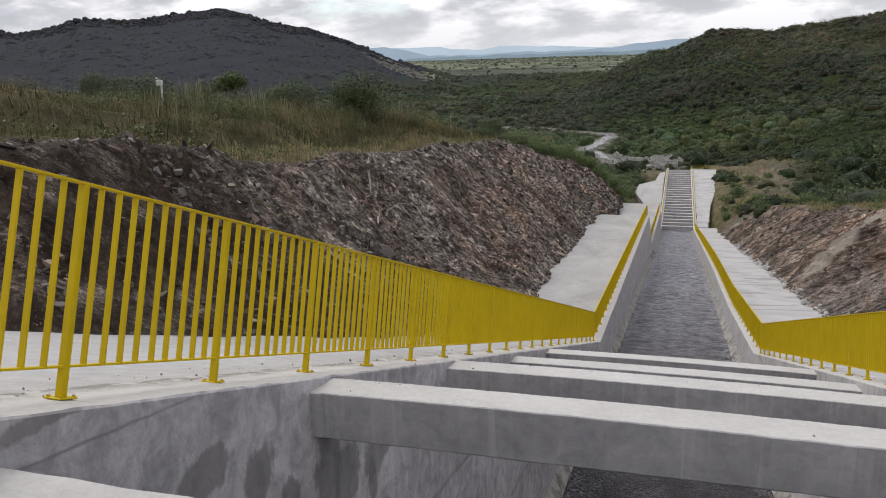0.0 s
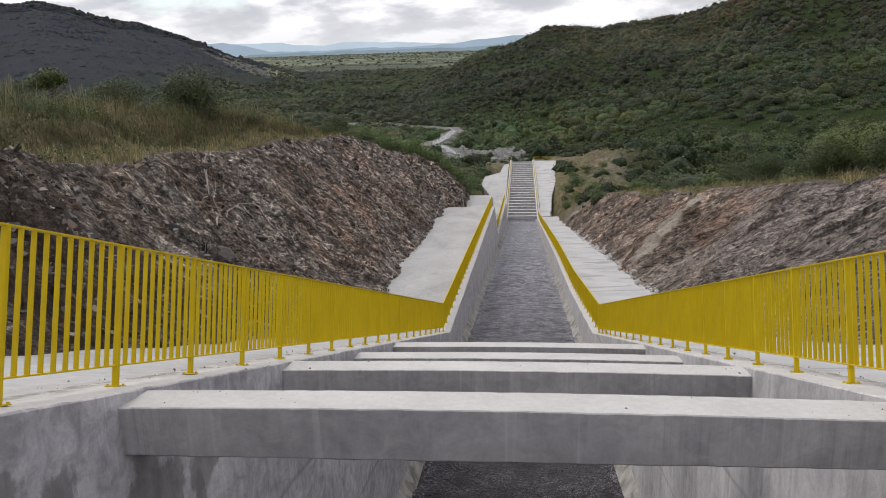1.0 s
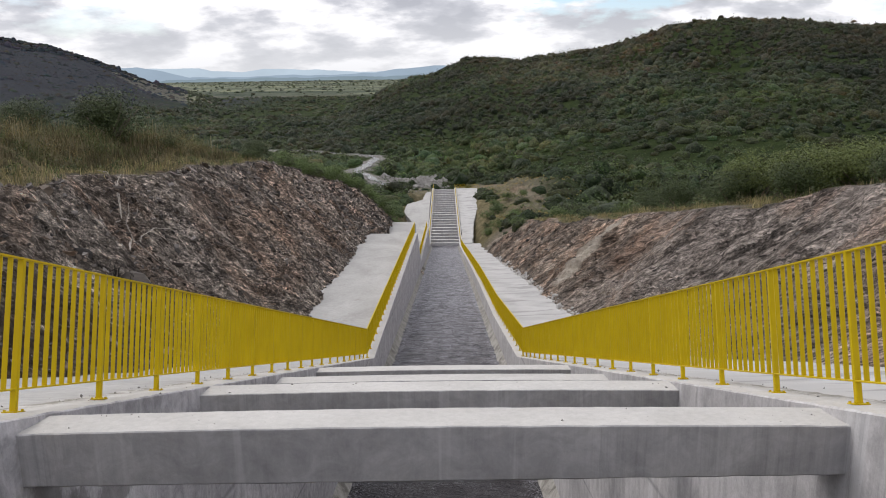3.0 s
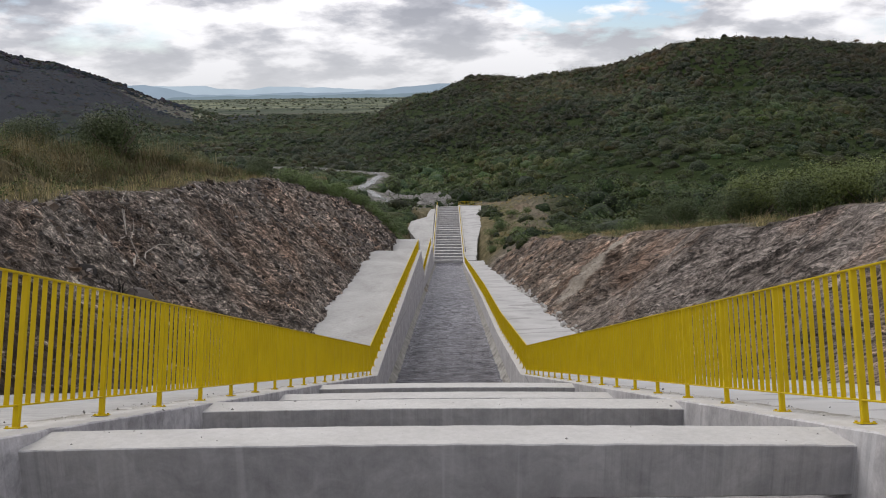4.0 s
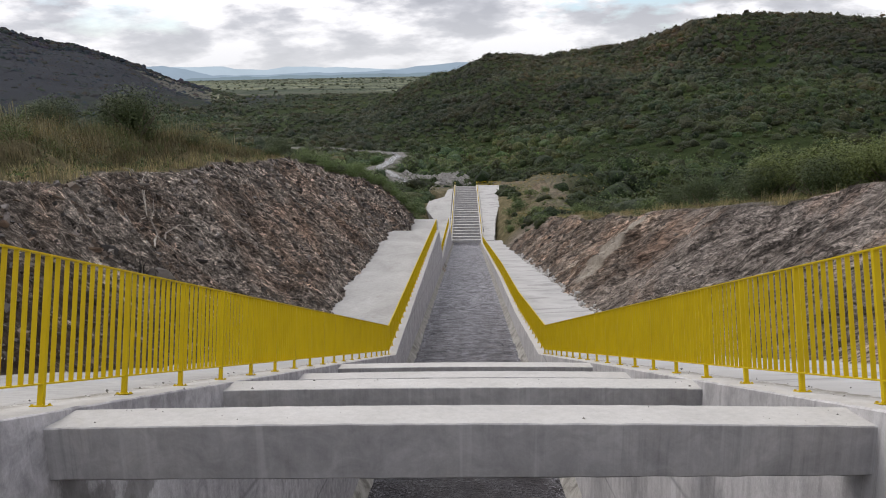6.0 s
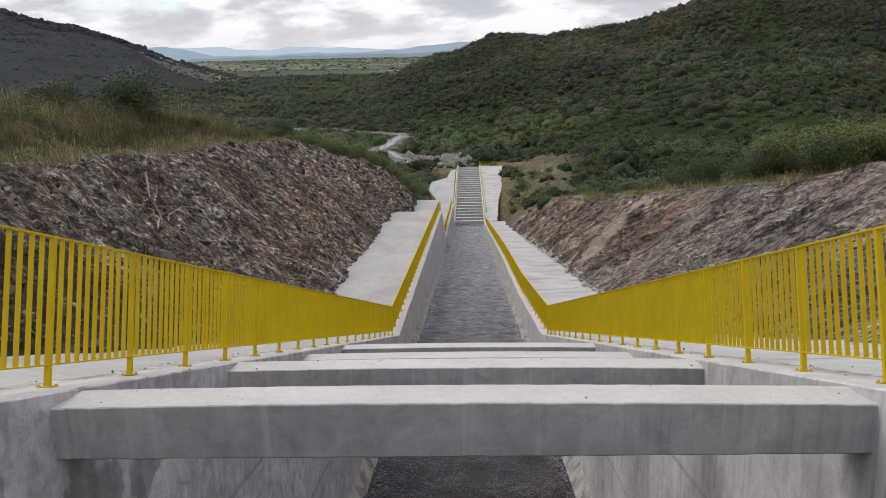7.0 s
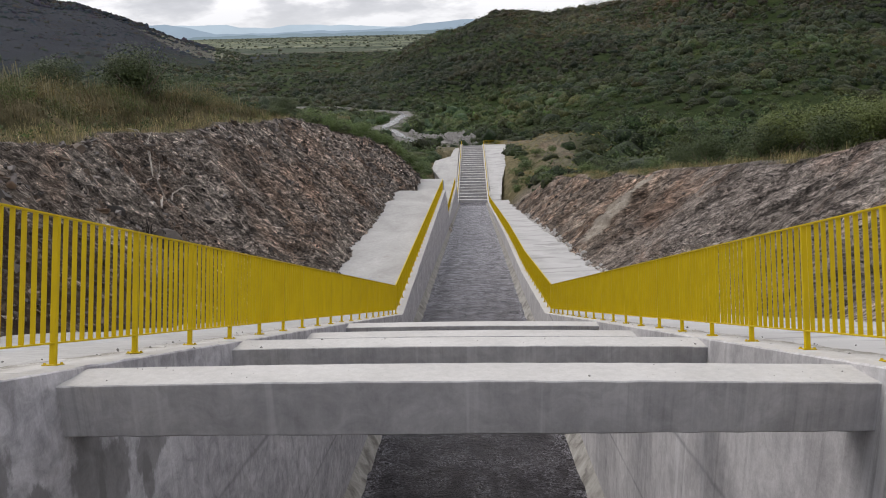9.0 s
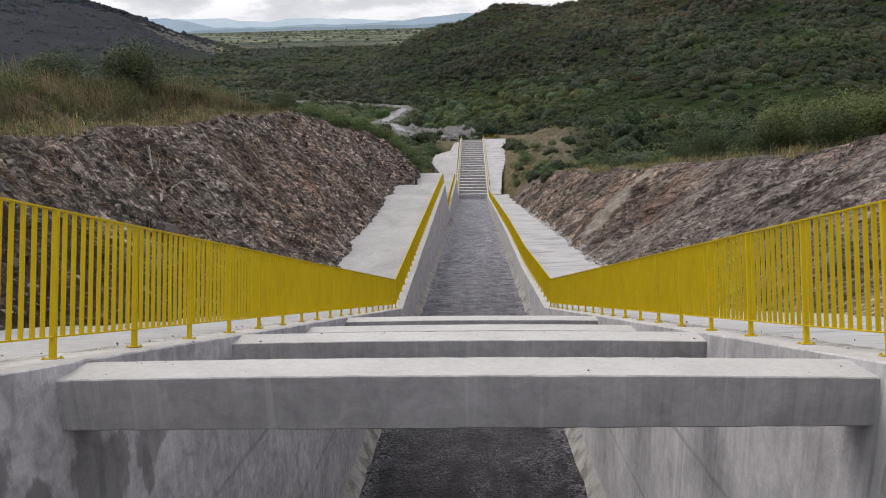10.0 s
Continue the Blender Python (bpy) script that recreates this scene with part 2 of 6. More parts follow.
def make_berm():
    k = Nodes("weathered_berm_concrete")
    c = k.ramp(k.noise(0.35, 10, (1, 0.5, 0.5), distort=0.6, rough=0.65), [(0.3, (0.30, 0.295, 0.285)), (0.5, (0.385, 0.38, 0.37)), (0.72, (0.46, 0.455, 0.445))])
    fine = k.ramp(k.noise(6, 10, rough=0.8), [(0.3, 0.74), (0.7, 1.13)])
    c = k.mix(1.0, c, fine, "MULTIPLY")
    soil = k.ramp(k.noise(0.8, 11, rough=0.8, distort=0.4), [(0.57, 0.0), (0.66, 1.0)])
    c = k.mix(k.mix(0.6, (0, 0, 0), soil), c, (0.22, 0.20, 0.175))
    return k.done(c, 0.9, k.bump(k.noise(18, 6), 0.4, 0.012))


def make_stained_slab():
    k = Nodes("stained_slab_concrete")
    c = k.ramp(k.noise(0.5, 9, distort=0.5), [(0.28, (0.32, 0.315, 0.315)), (0.5, (0.41, 0.405, 0.40)), (0.75, (0.48, 0.475, 0.47))])
    wet = k.ramp(k.noise(0.5, 8, (0.35, 1.6, 1), (0, 0, 14), distort=1.2), [(0.56, 0.0), (0.60, 1.0)])
    c = k.mix(k.mix(0.6, (0, 0, 0), wet), c, (0.20, 0.195, 0.19))
    n = k.bump(k.noise(40, 5), 0.3, 0.01)
    return k.done(c, 0.85, k.bump(k.noise(4.0, 6), 0.4, 0.03, n))


def make_haunch():
    k = Nodes("algae_stained_concrete")
    c = k.ramp(k.noise(2.0, 8, distort=1.0), [(0.36, (0.13, 0.122, 0.108)), (0.5, (0.27, 0.258, 0.235)), (0.7, (0.40, 0.388, 0.36))])
    return k.done(c, 0.8, k.bump(k.noise(9, 6), 0.6, 0.04))


def make_paint():
    k = Nodes("yellow_paint")
    c = k.ramp(k.noise(2.5, 6), [(0.3, (0.49, 0.353, 0.001)), (0.7, (0.57, 0.415, 0.001))])
    chip = k.ramp(k.noise(35, 4), [(0.70, 0.0), (0.76, 1.0)])
    c = k.mix(k.mix(0.25, (0, 0, 0), chip), c, (0.30, 0.24, 0.06))
    return k.done(c, 0.5, k.bump(k.noise(120, 3), 0.15, 0.002), spec=0.2)


def make_water():
    k = Nodes("water")
    where = k.ramp(k.noise(0.8, 5, (1.4, 0.6, 0.6), distort=1.0), [(0.42, 0.1), (0.60, 1.0)])
    curl = k.ramp(k.noise(4.0, 4, (1.0, 0.8, 0.8), distort=1.8, rough=0.65), [(0.468, 0.0), (0.486, 1.0), (0.502, 1.0), (0.520, 0.0)])
    speck = k.ramp(k.noise(17, 3, distort=0.8, rough=0.7), [(0.62, 0.0), (0.66, 1.0)])
    split = k.t.nodes.new("ShaderNodeSeparateXYZ")
    k.link(k.pos, split.inputs[0])
    rim = k.mix(1.0, k.level((1, 0, 0), -2.05, 0.30), k.level((1, 0, 0), 2.22, 0.30), "ADD")
    near = k.mix(1.0, k.mix(0.65, curl, speck), k.mix(1.0, where, rim, "ADD"), "MULTIPLY")
    lines = k.ramp(k.noise(1.6, 5, (0.55, 1.5, 1.5), distort=1.3, rough=0.6), [(0.465, 0.0), (0.488, 1.0), (0.502, 1.0), (0.525, 0.0)])
    ribs = k.ramp(k.noise(4.0, 5, (0.5, 1.4, 1.4), distort=0.9, rough=0.7), [(0.49, 0.0), (0.56, 1.0)])
    # the sheet takes up air on its way down
    air = k.t.nodes.new("ShaderNodeMapRange")
    air.inputs[1].default_value, air.inputs[2].default_value, air.inputs[3].default_value = 14.0, 55.0, 0.0
    k.link(split.outputs[1], air.inputs[0])
    far = k.mix(1.0, k.mix(0.9, ribs, lines, "ADD"), air.outputs[0], "MULTIPLY")
    foam = k.mix(1.0, near, k.mix(0.52, (0, 0, 0), far), "ADD")
    c = k.mix(k.mix(0.85, (0, 0, 0), foam), k.mix(air.outputs[0], (0.013, 0.010, 0.0125), (0.037, 0.035, 0.043)), (0.60, 0.595, 0.65))
    n = k.bump(k.noise(2.6, 7, (0.7, 1.8, 1.8), distort=1.8), 1.0, 0.045)
    n = k.bump(k.noise(14, 6, (0.8, 1.3, 1.3), distort=1.2), 1.0, 0.035, n)
    return k.done(c, 0.38, n, spec=0.12)


def make_river_water():
    k = Nodes("river_water")
    c = k.ramp(k.noise(0.5, 8, (1, 0.5, 1), distort=0.8), [(0.35, (0.075, 0.073, 0.07)), (0.65, (0.17, 0.167, 0.162))])
    return k.done(c, 0.22, k.bump(k.noise(2.2, 6, (1, 0.5, 1)), 1.0, 0.09), spec=0.25)


def make_dark_bed():
    k = Nodes("wet_channel_bed")
    return k.done(k.ramp(k.noise(3, 6), [(0.3, (0.05, 0.047, 0.045)), (0.7, (0.10, 0.095, 0.09))]), 0.5)


def make_ground():
    """Rock where it was cut, straw and green where it grows, gravel in the river bed."""
    k = Nodes("ground")
    zone = k.t.nodes.new("ShaderNodeVertexColor")
    zone.layer_name = "zone"
    sep = k.t.nodes.new("ShaderNodeSeparateColor")
    k.link(zone.outputs[0], sep.inputs[0])
    dip = (-40, 12, 0)
    rock = k.ramp(k.noise(0.5, 11, (0.9, 0.45, 1.7), dip, 0.74, 0.6), [(0.26, (0.100, 0.087, 0.077)), (0.44, (0.195, 0.172, 0.153)), (0.58, (0.29, 0.261, 0.234)), (0.76, (0.46, 0.425, 0.387))])
    plates = k.ramp(k.cells(4.2, (0.9, 0.7, 1.8), dip), [(0.15, 0.36), (0.5, 0.92), (0.85, 1.8)])
    rock = k.mix(0.85, rock, plates, "MULTIPLY")
    # the two banks get their own bedding, tone and brightness
    east = k.t.nodes.new("ShaderNodeMapRange")
    east.inputs[1].default_value, east.inputs[2].default_value = -1.0, 1.0
    where = k.t.nodes.new("ShaderNodeSeparateXYZ")
    k.link(k.pos, where.inputs[0])
    k.link(where.outputs[0], east.inputs[0])
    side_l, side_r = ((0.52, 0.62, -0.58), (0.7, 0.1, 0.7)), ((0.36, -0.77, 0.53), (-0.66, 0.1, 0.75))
    bands_l = k.ramp(k.grain(*side_l, 3.0, 2.2, 11, 0.8, 0.9), [(0.37, 0.18), (0.48, 0.92), (0.62, 2.0)])
    bands_r = k.ramp(k.grain(*side_r, 3.4, 2.6, 11, 0.82, 0.5), [(0.37, 0.35), (0.47, 0.9), (0.62, 1.3)])
    rock = k.mix(0.9, rock, k.mix(east.outputs[0], bands_l, bands_r), "MULTIPLY")
    fibre_l = k.ramp(k.grain(*side_l, 14, 2.4, 7, 0.82, 1.1), [(0.38, 0.25), (0.5, 0.95), (0.62, 2.3)])
    fibre_r = k.ramp(k.grain(*side_r, 17, 2.4, 7, 0.85, 0.5), [(0.39, 0.22), (0.48, 0.9), (0.62, 2.0)])
    rock = k.mix(0.85, rock, k.mix(east.outputs[0], fibre_l, fibre_r), "MULTIPLY")
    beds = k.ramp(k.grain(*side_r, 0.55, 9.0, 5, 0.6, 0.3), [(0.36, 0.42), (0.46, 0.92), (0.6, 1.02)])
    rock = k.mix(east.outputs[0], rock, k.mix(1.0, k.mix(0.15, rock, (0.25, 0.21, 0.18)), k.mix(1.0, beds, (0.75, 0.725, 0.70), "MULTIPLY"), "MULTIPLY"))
    bed_tone = k.ramp(k.noise(0.4, 9, rough=0.65), [(0.3, (0.150, 0.134, 0.124)), (0.5, (0.205, 0.185, 0.172)), (0.7, (0.27, 0.247, 0.23))])
    striae = k.ramp(k.grain(*side_r, 8.0, 6.0, 6, 0.7, 0.25), [(0.40, 0.42), (0.49, 1.0), (0.60, 1.5)])
    hair = k.ramp(k.grain(*side_r, 24, 4.0, 5, 0.75, 0.35), [(0.40, 0.45), (0.49, 1.0), (0.60, 1.5)])
    smooth_bed = k.mix(0.9, k.mix(0.9, bed_tone, striae, "MULTIPLY"), hair, "MULTIPLY")
    slabby = k.t.nodes.new("ShaderNodeMapRange")
    slabby.inputs[1].default_value, slabby.inputs[2].default_value = 46.0, 32.0
    k.link(where.outputs[1], slabby.inputs[0])
    rock = k.mix(k.mix(1.0, east.outputs[0], slabby.outputs[0], "MULTIPLY"), rock, smooth_bed)
    dark = k.ramp(k.noise(0.22, 7, distort=0.8), [(0.38, 0.5), (0.55, 1.05)])
    rock = k.mix(1.0, rock, dark, "MULTIPLY")
    rust = k.ramp(k.noise(0.16, 6, distort=0.8), [(0.5, 0.0), (0.66, 1.0)])
    rock = k.mix(k.mix(0.6, (0, 0, 0), rust), rock, k.mix(1.0, rock, (1.35, 1.0, 0.80), "MULTIPLY"))
    crack = k.ramp(k.cells(1.5, (0.9, 0.5, 2.4), dip, "DISTANCE_TO_EDGE", "Distance"), [(0.0, 1.0), (0.06, 0.0)])
    rock = k.mix(k.mix(k.mix(east.outputs[0], 0.6, 0.36), (0, 0, 0), crack), rock, (0.022, 0.018, 0.016))
    # thin pale edges of plates on one bank, long dark seams on the other
    wrinkle = k.ramp(k.grain(*side_l, 4.2, 2.0, 6, 0.7, 1.4), [(0.43, 0.62), (0.485, 0.95), (0.50, 2.3), (0.515, 0.95), (0.57, 0.55)])
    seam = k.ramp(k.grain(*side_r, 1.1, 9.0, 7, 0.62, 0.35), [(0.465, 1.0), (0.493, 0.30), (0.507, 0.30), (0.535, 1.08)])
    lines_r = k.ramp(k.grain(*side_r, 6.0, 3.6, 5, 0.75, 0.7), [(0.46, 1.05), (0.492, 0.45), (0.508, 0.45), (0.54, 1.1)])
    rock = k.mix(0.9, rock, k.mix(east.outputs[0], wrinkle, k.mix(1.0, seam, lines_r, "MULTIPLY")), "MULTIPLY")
    chips = k.ramp(k.noise(13.0, 5, rough=0.8), [(0.58, 0.0), (0.65, 1.0)])
    rock = k.mix(k.mix(k.mix(east.outputs[0], 0.5, 0.12), (0, 0, 0), chips), rock, (0.42, 0.40, 0.37))
    soil = k.t.nodes.new("ShaderNodeMapRange")
    soil.inputs[1].default_value, soil.inputs[2].default_value = 17.0, 11.0
    k.link(where.outputs[1], soil.inputs[0])
    earthy = k.mix(1.0, k.mix(1.0, soil.outputs[0], k.ramp(k.noise(0.9, 7), [(0.38, 0.35), (0.55, 1.0)]), "MULTIPLY"), k.mix(east.outputs[0], (1, 1, 1), (0, 0, 0)), "MULTIPLY")
    rock = k.mix(earthy, rock, k.ramp(k.noise(3.0, 9, rough=0.75), [(0.3, (0.022, 0.016, 0.012)), (0.5, (0.055, 0.041, 0.033)), (0.72, (0.16, 0.128, 0.108))]))
    scar = k.t.nodes.new("ShaderNodeVertexColor")
    scar.layer_name = "scar"
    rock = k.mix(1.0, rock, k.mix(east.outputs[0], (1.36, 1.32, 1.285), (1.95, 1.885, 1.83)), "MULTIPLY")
    bare = k.t.nodes.new("ShaderNodeSeparateColor")
    k.link(scar.outputs[0], bare.inputs[0])
    rock = k.mix(bare.outputs[1], rock, k.ramp(k.noise(0.7, 11, rough=0.78), [(0.3, (0.07, 0.055, 0.036)), (0.5, (0.15, 0.115, 0.08)), (0.7, (0.29, 0.235, 0.175))]))
    rock = k.mix(bare.outputs[0], rock, k.ramp(k.noise(1.2, 11, rough=0.75), [(0.3, (0.30, 0.26, 0.215)), (0.5, (0.45, 0.40, 0.34)), (0.7, (0.60, 0.55, 0.48))]))
    grass = k.ramp(k.noise(0.6, 10, rough=0.75), [(0.3, (0.050, 0.051, 0.024)), (0.46, (0.115, 0.100, 0.054)), (0.70, (0.24, 0.20, 0.12))])
    woods = k.ramp(k.noise(0.12, 12, rough=0.78), [(0.3, (0.010, 0.016, 0.005)), (0.5, (0.022, 0.034, 0.010)), (0.66, (0.040, 0.054, 0.018)), (0.82, (0.070, 0.068, 0.032))])
    # far-hill ground is painted darker and bluer for cloud shade and haze
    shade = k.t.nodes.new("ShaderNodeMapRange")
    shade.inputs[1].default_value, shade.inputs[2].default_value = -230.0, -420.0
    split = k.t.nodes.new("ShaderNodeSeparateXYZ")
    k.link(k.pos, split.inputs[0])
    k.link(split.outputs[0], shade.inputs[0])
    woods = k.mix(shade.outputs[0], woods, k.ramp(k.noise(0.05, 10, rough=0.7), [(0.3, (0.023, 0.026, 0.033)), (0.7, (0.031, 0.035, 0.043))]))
    # sunlight on the plain and distance haze are painted into the field colours
    fields = k.ramp(k.noise(0.006, 9, (0.22, 1.0, 1), rough=0.75), [(0.36, (0.030, 0.040, 0.033)), (0.44, (0.095, 0.112, 0.075)), (0.49, (0.040, 0.054, 0.042)), (0.55, (0.24, 0.25, 0.16)), (0.60, (0.060, 0.078, 0.060)), (0.70, (0.42, 0.42, 0.35))])
    gravel = k.ramp(k.noise(0.7, 10, rough=0.75), [(0.3, (0.08, 0.077, 0.07)), (0.5, (0.18, 0.175, 0.165)), (0.7, (0.32, 0.315, 0.305))])
    c = k.mix(zone.outputs[1], gravel, fields)
    c = k.mix(sep.outputs[1], c, woods)
    c = k.mix(sep.outputs[2], c, grass)
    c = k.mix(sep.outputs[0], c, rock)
    n = k.bump(k.noise(0.22, 6, rough=0.7), 1.0, 0.6)
    n = k.bump(k.mix(east.outputs[0], k.grain(*side_l, 3.0, 2.2, 11, 0.8, 0.9), k.grain(*side_r, 3.4, 2.6, 11, 0.82, 0.5)), 1.0, 0.3, n)
    n = k.bump(k.noise(9, 8, rough=0.75), 1.0, 0.07, n)
    return k.done(c, 0.95, n, spec=0.06)


def make_leaf(name, dark, light, dry=None):
    k = Nodes(name)
    geo = k.t.nodes.new("ShaderNodeNewGeometry")
    tint = k.t.nodes.new("ShaderNodeVertexColor")
    tint.layer_name = "tint"
    c = k.mix(geo.outputs["Random Per Island"], dark, light)
    c = k.mix(1.0, c, tint.outputs[0], "MULTIPLY")
    m = k.done(c, 0.6, spec=0.25)
    m.use_backface_culling = False
    return m


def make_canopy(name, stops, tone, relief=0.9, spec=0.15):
    """Leaf masses on lumps too far off for single leaves; shaded gaps and lit sprays are painted in."""
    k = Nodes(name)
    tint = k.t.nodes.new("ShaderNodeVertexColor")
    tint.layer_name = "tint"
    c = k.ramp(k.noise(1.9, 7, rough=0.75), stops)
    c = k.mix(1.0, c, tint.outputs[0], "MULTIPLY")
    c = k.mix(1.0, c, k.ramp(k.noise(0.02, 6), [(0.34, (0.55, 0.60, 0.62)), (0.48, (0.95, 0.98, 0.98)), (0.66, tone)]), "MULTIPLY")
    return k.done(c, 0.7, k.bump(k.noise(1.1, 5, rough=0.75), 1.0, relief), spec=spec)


def make_flat(name, a, b, scale, rough, bump=0.2):
    k = Nodes(name)
    return k.done(k.ramp(k.noise(scale, 7), [(0.3, a), (0.7, b)]), rough, k.bump(k.noise(scale * 6, 5), bump, 0.02))


# Distance haze is painted as an even glow; nothing here is a lamp.
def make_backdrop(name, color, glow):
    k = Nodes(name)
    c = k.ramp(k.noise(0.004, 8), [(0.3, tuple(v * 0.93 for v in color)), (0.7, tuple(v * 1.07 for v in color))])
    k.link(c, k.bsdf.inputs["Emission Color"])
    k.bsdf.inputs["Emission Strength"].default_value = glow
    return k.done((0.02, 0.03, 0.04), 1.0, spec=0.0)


LIFTS = ((-3.32, 0.04, 0.05), (-1.70, 0.05, 0.08), (0.584, 0.014, 0.03))
STAINS = ((4.4, -1.22, 0.20, 0.34), (4.74, -1.42, 0.25, 0.27), (5.36, -1.56, 0.33, 0.20), (5.2, -1.78, 0.08, 0.2), (3.76, -1.1, 0.14, 0.17), (2.92, -0.42, 0.26, 0.13), (3.45, -0.72, 0.15, 0.2), (2.1, 0.42, 0.5, 0.05))
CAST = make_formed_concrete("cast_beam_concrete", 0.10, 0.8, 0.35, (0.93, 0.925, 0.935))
BLOTCHED = make_formed_concrete("blotched_concrete", 0.35, 0.45, 0.7, (0.86, 0.85, 0.885), LIFTS, STAINS, 0.60, 0.70)
FORMED, SLAB, STAINED, HAUNCH, BERM = make_formed_concrete(grit=0.6, joints=LIFTS[:2]), make_slab_concrete(), make_stained_slab(), make_haunch(), make_berm()
PAINT, WATER, RIVER_WATER, BED, GROUND = make_paint(), make_water(), make_river_water(), make_dark_bed(), make_ground()
SHARD = make_leaf("broken_rock", (0.10, 0.086, 0.078), (0.31, 0.278, 0.255))
SHRUB_LEAF = make_leaf("shrub_leaf", (0.030, 0.047, 0.014), (0.086, 0.116, 0.036))
WOOD_LEAF = make_leaf("wood_leaf", (0.020, 0.031, 0.009), (0.054, 0.074, 0.023))
FRESH_LEAF = make_leaf("fresh_leaf", (0.052, 0.078, 0.020), (0.098, 0.132, 0.038))
WEED_LEAF = make_leaf("weed_leaf", (0.050, 0.054, 0.020), (0.185, 0.175, 0.080))
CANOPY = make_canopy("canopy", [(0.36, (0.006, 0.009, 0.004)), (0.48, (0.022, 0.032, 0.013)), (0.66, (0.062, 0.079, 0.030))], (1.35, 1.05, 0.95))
# cloud shade and haze of the far hill are put into this colour
SHADED_CANOPY = make_canopy("shaded_hazy_canopy", [(0.34, (0.044, 0.048, 0.057)), (0.5, (0.053, 0.057, 0.067)), (0.68, (0.062, 0.066, 0.075))], (1.1, 1.0, 0.95), 0.1, 0.0)
STRAW = make_leaf("dry_grass", (0.125, 0.115, 0.062), (0.33, 0.295, 0.18))
BARK = make_flat("bark", (0.07, 0.055, 0.04), (0.16, 0.13, 0.10), 6, 0.9)
DEADWOOD = make_flat("bleached_wood", (0.28, 0.25, 0.22), (0.45, 0.41, 0.36), 8, 0.85)
# char black; on the boulders it paints the shade of a hollow
CHAR_SHADE = make_flat("charred_wood_and_shade", (0.012, 0.010, 0.009), (0.035, 0.030, 0.027), 8, 0.9)
STONE = make_flat("river_stone", (0.12, 0.115, 0.11), (0.29, 0.28, 0.265), 1.5, 0.9, 0.5)
ROCK = make_flat("weathered_rock", (0.05, 0.042, 0.037), (0.13, 0.112, 0.10), 5, 0.9, 0.6)
GALVANISED = make_flat("galvanised_steel", (0.45, 0.45, 0.45), (0.62, 0.62, 0.62), 5, 0.5)
# haze as glowing colour; the nearest strip stands for the far plain
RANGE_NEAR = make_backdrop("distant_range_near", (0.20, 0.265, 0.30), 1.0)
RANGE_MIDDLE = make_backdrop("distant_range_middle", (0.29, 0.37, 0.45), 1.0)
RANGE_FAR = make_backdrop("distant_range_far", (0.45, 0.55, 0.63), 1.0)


# ---- mesh helpers ----
def part(name, bm, material, parent, label=""):
    """Links a bmesh as one mesh object under a thing or a part (or at top level when parent is None)."""
    me = bpy.data.meshes.new(name)
    bm.to_mesh(me)
    bm.free()
    for m in material if isinstance(material, (list, tuple)) else (material,):
        me.materials.append(m)
    ob = new(name, me)
    ob.parent = parent
    return tagged(ob, label)


def share(name, me, parent, m):
    """One more piece on the same mesh."""
    ob = new(name, me)
    ob.parent = parent
    ob.matrix_basis = m
    return ob


def add_box(bm, lo, hi, bevel=0.0, mat_index=0):
    v = [bm.verts.new((x, y, z)) for z in (lo[2], hi[2]) for y in (lo[1], hi[1]) for x in (lo[0], hi[0])]
    fs = [bm.faces.new([v[i] for i in q]) for q in ((0, 2, 3, 1), (4, 5, 7, 6), (0, 1, 5, 4), (2, 6, 7, 3), (0, 4, 6, 2), (1, 3, 7, 5))]
    for f in fs:
        f.material_index = mat_index
    if bevel:
        bmesh.ops.bevel(bm, geom=list({e for f in fs for e in f.edges}), offset=bevel, segments=1, affect="EDGES")
    return fs


def box_mesh(name, lo, hi, material, bevel=0.0):
    bm = bmesh.new()
    add_box(bm, lo, hi, bevel)
    me = bpy.data.meshes.new(name)
    bm.to_mesh(me)
    bm.free()
    me.materials.append(material)
    return me


def mesh_of(name, verts, faces, material, smooth=False):
    """A mesh from numpy arrays of vertices and of quads or triangles."""
    me = bpy.data.meshes.new(name)
    verts, faces = np.asarray(verts, np.float32), np.asarray(faces, np.int32)
    n, k = faces.shape
    me.vertices.add(len(verts))
    me.vertices.foreach_set("co", verts.ravel())
    me.loops.add(n * k)
    me.loops.foreach_set("vertex_index", faces.ravel())
    me.polygons.add(n)
    me.polygons.foreach_set("loop_start", np.arange(0, n * k, k, dtype=np.int32))
    me.polygons.foreach_set("loop_total", np.full(n, k, np.int32))
    me.polygons.foreach_set("use_smooth", np.full(n, smooth))
    me.update()
    me.materials.append(material)
    return me


def paint(me, name, rgba):
    layer = me.color_attributes.new(name, "FLOAT_COLOR", "POINT")
    layer.data.foreach_set("color", np.asarray(rgba, np.float32).ravel())


def lattice(ix, iy, seed):
    n = (ix.astype(np.int64) * 374761393 + iy.astype(np.int64) * 668265263 + seed * 982451653) & 0xFFFFFFFF
    n = ((n ^ (n >> 13)) * 1274126177) & 0xFFFFFFFF
    return ((n ^ (n >> 16)) & 0xFFFF) / 65535.0


def vnoise(x, y, seed=0):
    ix, iy = np.floor(x), np.floor(y)
    fx, fy = x - ix, y - iy
    fx, fy = fx * fx * (3 - 2 * fx), fy * fy * (3 - 2 * fy)
    a, b = lattice(ix, iy, seed), lattice(ix + 1, iy, seed)
    c, d = lattice(ix, iy + 1, seed), lattice(ix + 1, iy + 1, seed)
    return (a + (b - a) * fx) * (1 - fy) + (c + (d - c) * fx) * fy - 0.5


def fbm(x, y, octaves=5, seed=0, gain=0.5):
    s, a = 0.0, 1.0
    for o in range(octaves):
        s = s + a * vnoise(x * 2**o + 17.3 * o, y * 2**o - 9.1 * o, seed + o)
        a *= gain
    return s


